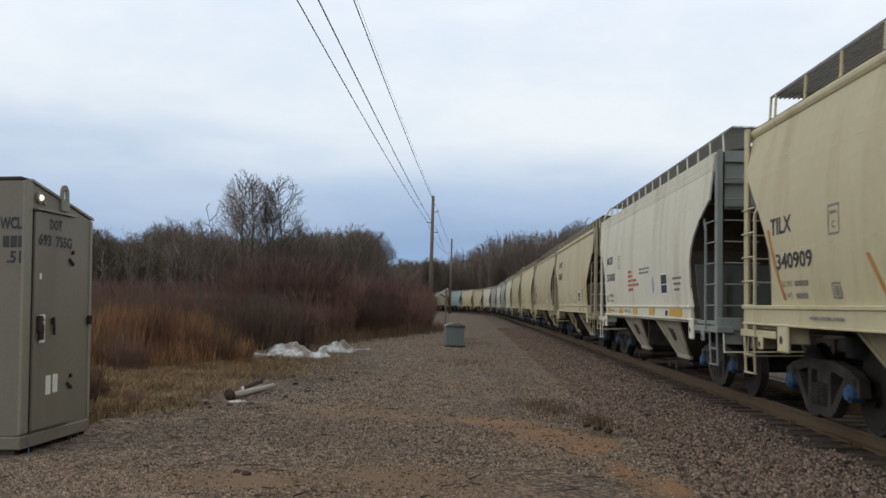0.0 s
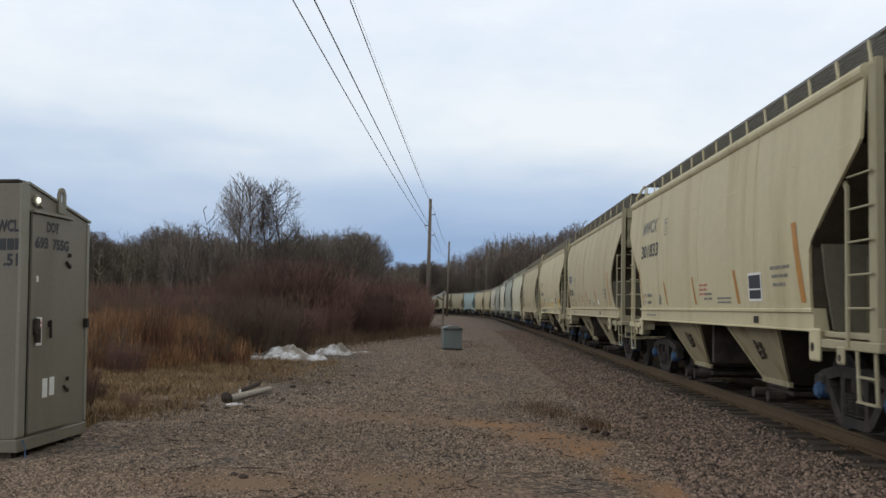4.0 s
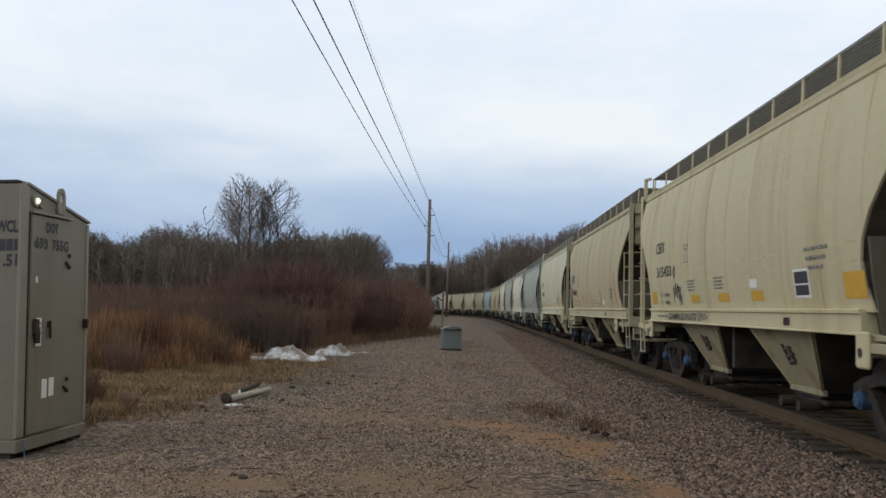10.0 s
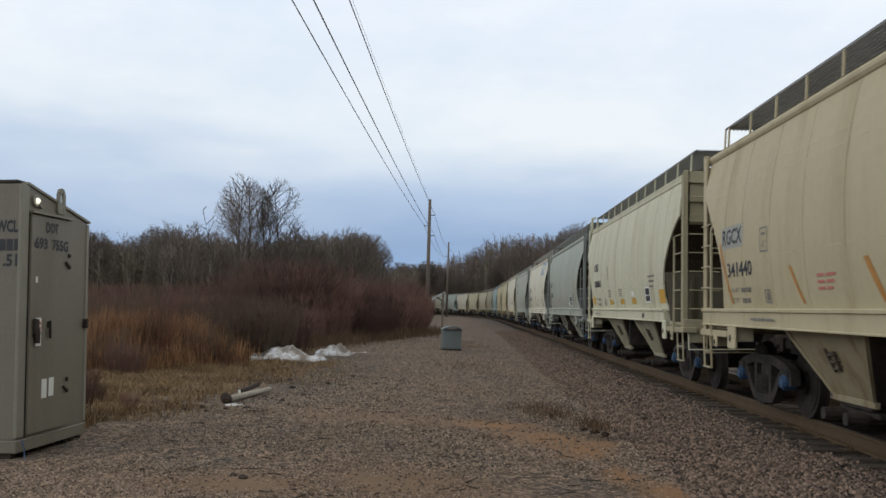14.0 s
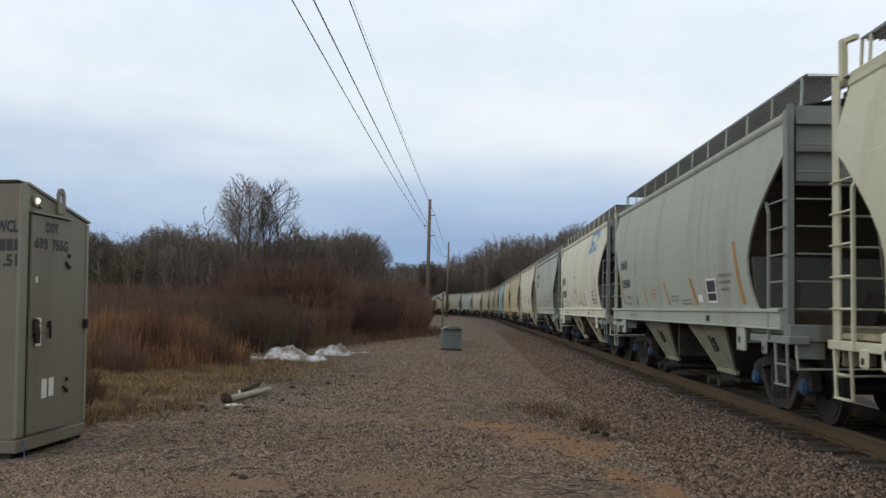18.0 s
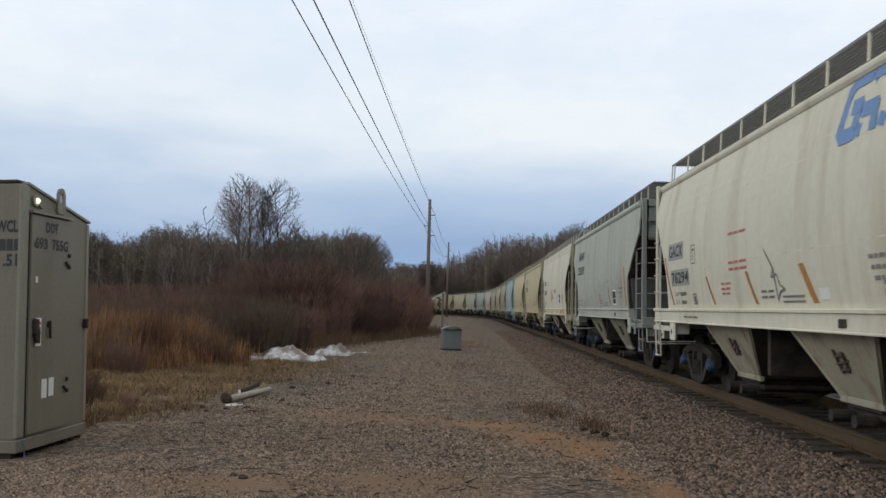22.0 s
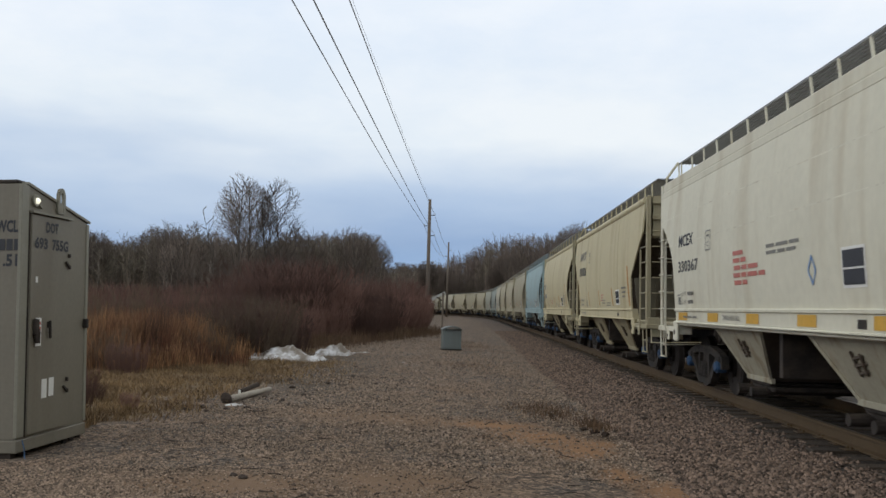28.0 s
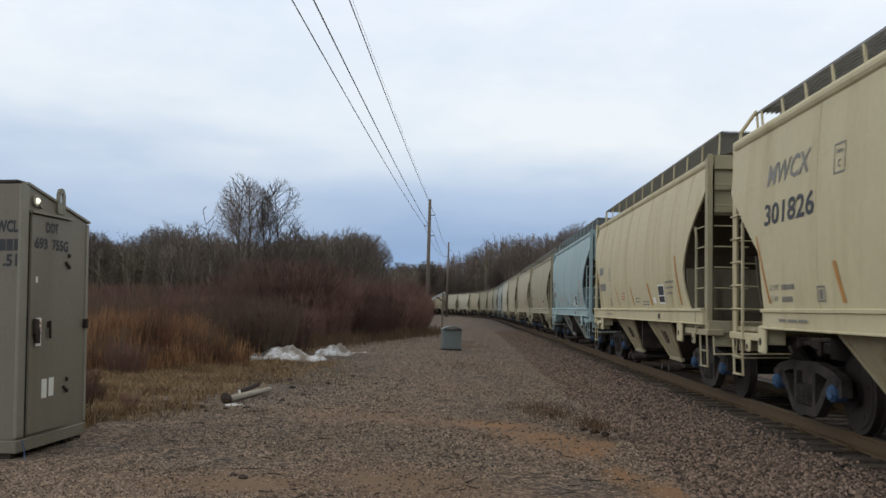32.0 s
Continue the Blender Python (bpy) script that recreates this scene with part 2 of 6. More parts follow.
def ground_material():
    """Grey road gravel, red sand patches, and dead grass towards the left."""
    m = mat("gravel_ground", (0.168, 0.116, 0.080), 0.95, vary=0.5, scale=1.6, bump=1.0, bscale=45, speckle=0.75, cells=34, second=(0.092, 0.070, 0.054))
    n, l = m.node_tree.nodes, m.node_tree.links
    b = n["Principled BSDF"]
    col = b.inputs["Base Color"].links[0].from_socket
    tc = n.new("ShaderNodeTexCoord")

    def blob(x, y, rx, ry, turn):
        mp = n.new("ShaderNodeMapping")
        mp.vector_type = "TEXTURE"
        mp.inputs["Location"].default_value, mp.inputs["Scale"].default_value = (x, y, 0), (rx, ry, 50)
        mp.inputs["Rotation"].default_value = (0, 0, radians(turn))
        l.new(tc.outputs["Object"], mp.inputs[0])
        ln = n.new("ShaderNodeVectorMath")
        ln.operation = "LENGTH"
        l.new(mp.outputs[0], ln.inputs[0])
        mr = n.new("ShaderNodeMapRange")
        mr.inputs[1].default_value, mr.inputs[2].default_value, mr.inputs[3].default_value, mr.inputs[4].default_value = 0.1, 1.15, 1.0, 0.0
        l.new(ln.outputs["Value"], mr.inputs[0])
        return mr.outputs[0]

    def lay(under, color, blobs, noise_scale, lo, hi, most=1.0):
        s = None
        for bl in blobs:
            o = blob(*bl)
            if s is None:
                s = o
            else:
                mx = n.new("ShaderNodeMath")
                mx.operation = "MAXIMUM"
                l.new(s, mx.inputs[0])
                l.new(o, mx.inputs[1])
                s = mx.outputs[0]
        nz = n.new("ShaderNodeTexNoise")
        nz.inputs["Scale"].default_value, nz.inputs["Detail"].default_value, nz.inputs["Roughness"].default_value = noise_scale, 8, 0.7
        l.new(tc.outputs["Object"], nz.inputs["Vector"])
        ad = n.new("ShaderNodeMath")
        l.new(s, ad.inputs[0])
        l.new(nz.outputs[0], ad.inputs[1])
        mr = n.new("ShaderNodeMapRange")
        mr.inputs[1].default_value, mr.inputs[2].default_value, mr.inputs[4].default_value = lo, hi, most
        l.new(ad.outputs[0], mr.inputs[0])
        mx = n.new("ShaderNodeMix")
        mx.data_type = "RGBA"
        l.new(mr.outputs[0], mx.inputs[0])
        l.new(under, mx.inputs[6])
        mx.inputs[7].default_value = (*color, 1)
        return mx.outputs[2]

    # red sand in the wheel tracks and beside the ballast
    col = lay(col, (0.190, 0.118, 0.070), [(-0.4, 12.4, 2.2, 1.3, 0), (1.2, 11.3, 1.3, 1.6, 0), (-0.35, 8.0, 1.1, 1.4, 0), (-1.7, 7.6, 1.6, 0.9, 0), (-1.6, 12.9, 0.9, 0.9, 0), (-2.0, 19.0, 0.9, 3.0, 0), (0.2, 17.5, 0.8, 0.8, 0)], 2.6, 0.62, 1.30, 0.95)
    col = lay(col, (0.255, 0.134, 0.062), [(0.80, 12.5, 0.85, 0.7, 0), (1.25, 11.6, 0.8, 0.9, 0), (1.65, 10.7, 0.6, 0.9, 0), (1.95, 11.3, 0.4, 0.6, 0), (1.80, 9.2, 0.35, 0.9, 0), (2.10, 8.4, 0.40, 0.8, 0)], 2.6, 0.60, 1.40, 0.95)
    # grass litter
    col = lay(col, (0.17, 0.120, 0.066), [(-8.5, 16.5, 4.9, 5.2, 0), (-5.2, 20.0, 2.8, 6.0, 0), (-12, 30, 9, 12, 0), (-4.8, 12.4, 1.2, 1.4, 0)], 1.6, 0.62, 0.95)
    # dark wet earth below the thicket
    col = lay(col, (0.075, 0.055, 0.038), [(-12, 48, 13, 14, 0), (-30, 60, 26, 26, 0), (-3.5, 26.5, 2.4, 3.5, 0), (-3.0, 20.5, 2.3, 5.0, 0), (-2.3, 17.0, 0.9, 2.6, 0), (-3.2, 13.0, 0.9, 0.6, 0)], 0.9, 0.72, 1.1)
    l.new(col, b.inputs["Base Color"])
    return m


M_GROUND = ground_material()


# ---- mesh helpers ----
def part(name, bm, material, parent, label="", smooth=False):
    """Links a bmesh as one mesh object under a thing or a part."""
    me = bpy.data.meshes.new(name)
    bm.to_mesh(me)
    bm.free()
    return part_of(name, me, material, parent, label, smooth)


def part_of(name, me, material, parent, label="", smooth=False):
    if material and not me.materials:
        me.materials.append(material)
    if smooth:
        me.polygons.foreach_set("use_smooth", [True] * len(me.polygons))
    ob = new(name, me)
    if parent:
        ob.parent = parent
    if label:
        tagged(ob, label)
    return ob


def box(bm, x0, x1, y0, y1, z0, z1, bevel=0.0):
    m = Matrix.LocRotScale(((x0 + x1) / 2, (y0 + y1) / 2, (z0 + z1) / 2), None, (abs(x1 - x0), abs(y1 - y0), abs(z1 - z0)))
    made = bmesh.ops.create_cube(bm, size=1, matrix=m)
    if bevel:
        edges = list({e for v in made["verts"] for e in v.link_edges})
        bmesh.ops.bevel(bm, geom=edges, offset=bevel, segments=1, affect="EDGES", profile=0.5)
    return bm


def tube(bm, p, q, r, r2=None, sides=8, caps=True):
    p, q = Vector(p), Vector(q)
    d = q - p
    m = Matrix.Translation((p + q) / 2) @ d.to_track_quat("Z", "Y").to_matrix().to_4x4()
    bmesh.ops.create_cone(bm, cap_ends=caps, segments=sides, radius1=r, radius2=r if r2 is None else r2, depth=d.length, matrix=m)
    return bm


def beam(bm, p, q, w, h):
    """A square bar from p to q, w along x and h across."""
    p, q = Vector(p), Vector(q)
    d = (q - p).normalized()
    a = Vector((1, 0, 0))
    if abs(d.dot(a)) > 0.9:
        a = Vector((0, 0, 1))
    a = (a - d * a.dot(d)).normalized() * w / 2
    b = d.cross(a).normalized() * h / 2
    vs = [bm.verts.new(c + s * a + t * b) for c in (p, q) for s, t in ((-1, -1), (1, -1), (1, 1), (-1, 1))]
    for f in ((0, 3, 2, 1), (4, 5, 6, 7), (0, 1, 5, 4), (1, 2, 6, 5), (2, 3, 7, 6), (3, 0, 4, 7)):
        bm.faces.new([vs[i] for i in f])
    return bm


def mesh_of(name, verts, faces):
    me = bpy.data.meshes.new(name)
    me.from_pydata(verts, [], faces)
    me.update()
    return me


def grid_mesh(name, rows):
    """A sheet through rows of points, all of one length."""
    w = len(rows[0])
    verts = [p for r in rows for p in r]
    faces = [(i * w + j, i * w + j + 1, (i + 1) * w + j + 1, (i + 1) * w + j) for i in range(len(rows) - 1) for j in range(w - 1)]
    return mesh_of(name, verts, faces)


# ---- the line of the track ----
KNOTS = [0.0, 30.86, 61.72, 92.59, 123.45, 154.31, 600.0]
BENDS = [0.00070, -0.00040, 0.00017, -0.00027, -0.00317, -0.00320, -0.00320]
_s = np.arange(-120.0, 420.0, 0.5)
_k = np.interp(_s, KNOTS, BENDS) * (_s > 0)
_phi = np.cumsum(_k) * 0.5
_phi += 0.0239 - np.interp(0, _s, _phi)
_x, _y = np.cumsum(np.sin(_phi)) * 0.5, np.cumsum(np.cos(_phi)) * 0.5
HALF = 1.60                                  # half the width of a car
_x += 4.061 + HALF - np.interp(0, _s, _x)
_y += 15.431 - np.interp(0, _s, _y)


def line(s, off=0.0):
    """Place and heading of the track centre at s metres along it; off: to its right."""
    x, y, p = np.interp(s, _s, _x), np.interp(s, _s, _y), np.interp(s, _s, _phi)
    return float(x + off * math.cos(p)), float(y - off * math.sin(p)), float(p)


def from_track(x, y):
    """How far to the left of the track's centre a place lies."""
    if -60 < y < 70:
        return float(np.interp(y, _y, _x)) - x
    i = np.argmin((_x - x) ** 2 + (_y - y) ** 2)
    return float(-((x - _x[i]) * math.cos(_phi[i]) - (y - _y[i]) * math.sin(_phi[i])))


def ground_z(x, y):
    d = abs(from_track(x, y))
    base = -0.14 - 0.16 * max(0.0, min(1.0, (6.5 - d) / 3.0)) if d < 6.5 else -0.14
    base -= 0.10 * math.exp(-((x + 4.6) / 1.4) ** 2 - ((y - 9.4) / 1.3) ** 2) if -9 < x < 0 and y < 14 else 0.0
    return base + 0.025 * noise.noise((x * 0.35, y * 0.35, 0)) + 0.012 * noise.noise((x * 1.7, y * 1.7, 3))


def axis(fine, lo, hi, far):
    a = list(np.arange(lo, hi + 1e-6, fine))
    step, b, c = fine, [], []
    v = hi
    while v < far:
        step *= 1.25
        v += step
        b.append(v)
    step, v = fine, lo
    while v > -far:
        step *= 1.25
        v -= step
        c.append(v)
    return c[::-1] + a + b


gx, gy = axis(0.35, -9, 9, 2500), axis(0.4, -2, 40, 2500)
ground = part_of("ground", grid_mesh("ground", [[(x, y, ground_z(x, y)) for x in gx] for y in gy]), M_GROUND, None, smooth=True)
tagged(ground, "brown gravel ground with red sand patches and dead grass", "ground", kind="structure")

# ballast bed: a low bank of crushed stone below the ties
rows = []
prof = [(-3.6, -0.40), (-3.2, -0.29), (-2.7, -0.255), (-2.1, -0.222), (-1.5, -0.205), (-1.0, -0.207), (0, -0.205), (1.0, -0.22), (2.0, -0.26), (3.2, -0.34), (4.3, -0.50)]
for s in list(np.arange(-60, 60, 0.5)) + list(np.arange(60, 400, 3.0)):
    row = []
    for i, (o, z) in enumerate(prof):
        x, y, p = line(s, o)
        row.append((x, y, z + 0.02 * noise.noise((x * 1.3, y * 1.3, 7))))
    rows.append(row)
ballast = part_of("ballast_bed", grid_mesh("ballast_bed", rows), M_BALLAST, None, smooth=True)
ballast.data.materials.append(M_FOUL_SHADED)
for face in ballast.data.polygons:
    face.material_index = 1 if face.index % (len(prof) - 1) >= 4 else 0
tagged(ballast, "low bank of pinkish crushed stone under the track", "ballast", kind="structure")

# rails and ties
track = tagged(new("railway_track"), "single railway track with rusty rails on dark timber ties", "railway track", kind="structure")


def rail_mesh(off):
    shape = [(-0.07, -0.185), (0.07, -0.185), (0.07, -0.165), (0.012, -0.145), (0.012, -0.045), (0.037, -0.035), (0.037, -0.004), (0.030, 0.0),
             (-0.030, 0.0), (-0.037, -0.004), (-0.037, -0.035), (-0.012, -0.045), (-0.012, -0.145), (-0.07, -0.165), (-0.07, -0.185)]
    rws = []
    for s in list(np.arange(-60, 90, 2.0)) + list(np.arange(90, 400, 3.0)):
        rws.append([(*line(s, off + a)[:2], z) for a, z in shape])
    me = grid_mesh("rail", rws)
    me.materials.append(M_RAIL)
    me.materials.append(M_RAILTOP)
    for f in me.polygons:
        f.material_index = 1 if f.index % (len(shape) - 1) == 7 else 0
    return me


for off in (-0.7525, 0.7525):
    part_of("rail", rail_mesh(off), None, track, "rusty steel rail with a polished head")


# ---- words ----
TEXTS = {}


def text_mesh(text, size, bold=0.0):
    """The mesh of a word in the built-in font, made once for each word and size."""
    key = (text, round(size, 4), round(bold, 4))
    if key in TEXTS:
        return TEXTS[key].copy()
    cu = bpy.data.curves.new("lettering", "FONT")
    cu.body, cu.size, cu.extrude, cu.resolution_u, cu.offset = text, size, 0.0, 2, bold
    ob = bpy.data.objects.new("lettering", cu)
    scene.collection.objects.link(ob)
    dg = bpy.context.evaluated_depsgraph_get()
    me = bpy.data.meshes.new_from_object(ob.evaluated_get(dg))
    bpy.data.objects.remove(ob)
    bpy.data.curves.remove(cu)
    TEXTS[key] = me
    return me.copy()


for word in ("TILX", "MCEX", "RGCX", "CBFX", "FURX", "NAHX", "GACX", "MWCX", "301833", "32530", "301826", "340909", "330383", "341233", "315433", "341440", "808861", "328360",
             "76294", "330367", "C", "DAMN.SON.ITS", "THROUGH SILL", "LD LMT", "LT WT"):
    text_mesh(word, 0.3, 0.006)


# ---- covered hopper cars: x across (the side at -x faces the yard), y along, z up ----
CAR_L = 12.48
HL = CAR_L / 2
SILL = 1.37
# how far the side is cut back from the end of the car, from the sill up
ROUND_CUT = [(1.37, 1.13), (1.60, 1.26), (1.85, 1.34), (2.05, 1.32), (2.30, 1.17), (2.60, 0.90), (2.85, 0.60), (3.05, 0.34), (3.20, 0.17), (3.80, 0.12)]
RIDGE_CUT = [(1.37, 1.20), (1.60, 1.30), (1.85, 1.34), (2.05, 1.28), (2.30, 1.10), (2.60, 0.78), (2.85, 0.45), (3.00, 0.20), (3.20, 0.22), (3.80, 0.32)]
PLAIN_CUT = [(1.37, 1.40), (1.70, 1.48), (2.10, 1.46), (2.30, 1.38), (2.50, 1.20), (2.75, 0.85), (2.93, 0.48), (3.02, 0.30), (3.80, 0.26)]
ANGLE_CUT = [(1.37, 1.52), (2.02, 1.46), (2.12, 1.40), (2.55, 0.80), (2.92, 0.28), (3.00, 0.20), (3.20, 0.20), (3.80, 0.24)]


def side_x(z, bulge):
    return HALF + 0.02 - bulge * ((z - 2.35) / 1.1) ** 2


def cut_at(z, cut):
    return float(np.interp(z, [c[0] for c in cut], [c[1] for c in cut]))


def side_sheet(sign, bulge, cut, seams, eave):
    """The curved side wall, its ends cut back to the slope sheets; seams: weld lines."""
    zs = sorted(set(list(np.linspace(SILL, eave, 15)) + [c[0] for c in cut if c[0] < eave]))
    ys = list(np.linspace(-1, 1, 25))
    rows = []
    for z in zs:
        e = HL - cut_at(z, cut)
        rows.append([(sign * side_x(z, bulge), u * e, z) for u in ys])
    inner = [[(p[0] - sign * 0.03, p[1], p[2]) for p in r] for r in rows]
    bm = bmesh.new()
    n, w = len(rows), len(ys)
    vo = [[bm.verts.new(p) for p in r] for r in rows]
    vi = [[bm.verts.new(p) for p in r] for r in inner]
    for i in range(n - 1):
        for j in range(w - 1):
            bm.faces.new([vo[i][j], vo[i][j + 1], vo[i + 1][j + 1], vo[i + 1][j]])
            bm.faces.new([vi[i][j], vi[i + 1][j], vi[i + 1][j + 1], vi[i][j + 1]])
        for j in (0, w - 1):
            bm.faces.new([vo[i][j], vo[i + 1][j], vi[i + 1][j], vi[i][j]])
    for y in seams:
        for k in range(len(zs) - 1):
            if abs(y) < HL - max(cut_at(zs[k], cut), cut_at(zs[k + 1], cut)) - 0.05:
                beam(bm, (sign * (side_x(zs[k], bulge) + 0.002), y, zs[k]), (sign * (side_x(zs[k + 1], bulge) + 0.002), y, zs[k + 1]), 0.005, 0.014)
    bmesh.ops.recalc_face_normals(bm, faces=bm.faces[:])
    for f in bm.faces:
        f.material_index = 1 if f.calc_area() < 0.0075 else 0
    return bm


def section(bm, pts, y0, y1):
    """A rolled section: a closed outline in x and z, drawn out along y."""
    a, b = [bm.verts.new((x, y0, z)) for x, z in pts], [bm.verts.new((x, y1, z)) for x, z in pts]
    n = len(pts)
    bm.faces.new(a)
    bm.faces.new(b[::-1])
    for i in range(n):
        bm.faces.new([a[i], b[i], b[(i + 1) % n], a[(i + 1) % n]])
    bmesh.ops.recalc_face_normals(bm, faces=bm.faces[:])
    return bm


BAY = {1: 1.68, -1: 2.16}      # the bays' distance from the middle, towards the far and the near end


def hopper_bay(bm, y0):
    """A pyramid bay that narrows to its outlet."""
    top, low = 1.24, 0.42
    a = [(-1.47, y0 - 1.22, top), (1.47, y0 - 1.22, top), (1.47, y0 + 1.22, top), (-1.47, y0 + 1.22, top)]
    c = [(-1.06, y0 - 0.50, low), (1.06, y0 - 0.50, low), (1.06, y0 + 0.50, low), (-1.06, y0 + 0.50, low)]
    va, vc = [bm.verts.new(p) for p in a], [bm.verts.new(p) for p in c]
    for i in range(4):
        f = bm.faces.new([va[i], va[(i + 1) % 4], vc[(i + 1) % 4], vc[i]])
        # the down-facing end slopes get the dust with shade in its colour
        f.material_index = 1 if i in (0, 2) else 0
    bm.faces.new(vc)
    bm.faces.new(va[::-1])
    # angle stiffeners along the side's sloping edges
    for sx in (-1, 1):
        for sy in (-1, 1):
            beam(bm, (sx * 1.475, y0 + sy * 1.16, top), (sx * 1.07, y0 + sy * 0.47, low), 0.03, 0.05)
        box(bm, sx * 1.04, sx * 1.10, y0 - 0.54, y0 + 0.54, low - 0.03, low + 0.04, 0.005)
    return bm


def grating(y0, y1):
    """Running board: thin cross bars between edge strips."""
    v, f = [], []

    def bar(x0, x1, y0, y1, z0, z1):
        b = len(v)
        v.extend([(x, y, z) for z in (z0, z1) for x, y in ((x0, y0), (x1, y0), (x1, y1), (x0, y1))])
        f.extend([tuple(b + i for i in q) for q in ((0, 3, 2, 1), (4, 5, 6, 7), (0, 1, 5, 4), (1, 2, 6, 5), (2, 3, 7, 6), (3, 0, 4, 7))])
    for x in np.linspace(-0.33, 0.33, 12):
        t = 0.012 if abs(x) < 0.32 else 0.02
        bar(x - t / 2, x + t / 2, y0, y1, -0.028, 0.0)
    for y in np.arange(y0, y1, 0.085):
        bar(-0.33, 0.33, y - 0.008, y + 0.008, -0.022, -0.002)
    return mesh_of("running_board", v, f)


def side_frame(bm, sx):
    """Cast truck side frame: arched top chord, sagging bottom, columns round the springs, pedestals over the journals."""
    x = sx * 1.04
    w = 0.12
    pts = [(-1.08, 0.55), (-0.90, 0.63), (-0.44, 0.71), (0.44, 0.71), (0.90, 0.63), (1.08, 0.55)]
    for (a, b), (c, d) in zip(pts, pts[1:]):
        beam(bm, (x, a, b), (x, c, d), w, 0.125)
    low = [(-0.80, 0.58), (-0.66, 0.48), (-0.40, 0.21), (-0.30, 0.18), (0.30, 0.18), (0.40, 0.21), (0.66, 0.48), (0.80, 0.58)]
    for (a, b), (c, d) in zip(low, low[1:]):
        beam(bm, (x, a, b), (x, c, d), w, 0.115)
    for s in (-1, 1):
        beam(bm, (x, s * 0.30, 0.20), (x, s * 0.30, 0.70), w, 0.10)
        beam(bm, (x, s * 1.09, 0.42), (x, s * 1.07, 0.62), w, 0.08)
        beam(bm, (x, s * 0.76, 0.44), (x, s * 0.75, 0.62), w, 0.08)
        box(bm, x - 0.085, x + 0.085, s * 0.92 - 0.12, s * 0.92 + 0.12, 0.53, 0.64, 0.02)
    return bm


def coil(x, y, z0, z1, r):
    """A coil spring as one turned, ribbed column."""
    n, sides = 7, 10
    prof = []
    for i in range(n):
        for u, k in ((0.1, 0.72), (0.3, 1.0), (0.7, 1.0), (0.9, 0.72)):
            prof.append((z0 + (i + u) * (z1 - z0) / n, r * k))
    rows = [[(x + q * math.cos(j * math.tau / sides), y + q * math.sin(j * math.tau / sides), z) for j in range(sides + 1)] for z, q in prof]
    return grid_mesh("spring", rows)


def wheelset_mesh():
    bm = bmesh.new()
    tube(bm, (-1.0, 0, 0), (1.0, 0, 0), 0.08, sides=12)
    for s in (-1, 1):
        a = s * 0.70
        tube(bm, (a - 0.01, 0, 0), (a + s * 0.03, 0, 0), 0.485, sides=28)
        tube(bm, (a + s * 0.02, 0, 0), (a + s * 0.125, 0, 0), 0.457, 0.452, sides=28)
        tube(bm, (a + s * 0.12, 0, 0), (a + s * 0.135, 0, 0), 0.39, sides=28)
        tube(bm, (a + s * 0.13, 0, 0), (a + s * 0.19, 0, 0), 0.15, sides=16)
        for k in range(5):
            g = k * math.tau / 5
            tube(bm, (a + s * 0.13, 0.27 * math.cos(g), 0.27 * math.sin(g)), (a + s * 0.142, 0.27 * math.cos(g), 0.27 * math.sin(g)), 0.035, sides=8)
    return bm


def cap_mesh(s):
    bm = bmesh.new()
    tube(bm, (s * 0.98, 0, 0), (s * 1.13, 0, 0), 0.10, sides=16)
    tube(bm, (s * 1.12, 0, 0), (s * 1.16, 0, 0), 0.09, 0.075, sides=16)
    for k in range(3):
        g = k * math.tau / 3
        tube(bm, (s * 1.14, 0.05 * math.cos(g), 0.05 * math.sin(g)), (s * 1.168, 0.05 * math.cos(g), 0.05 * math.sin(g)), 0.016, sides=6)
    return bm


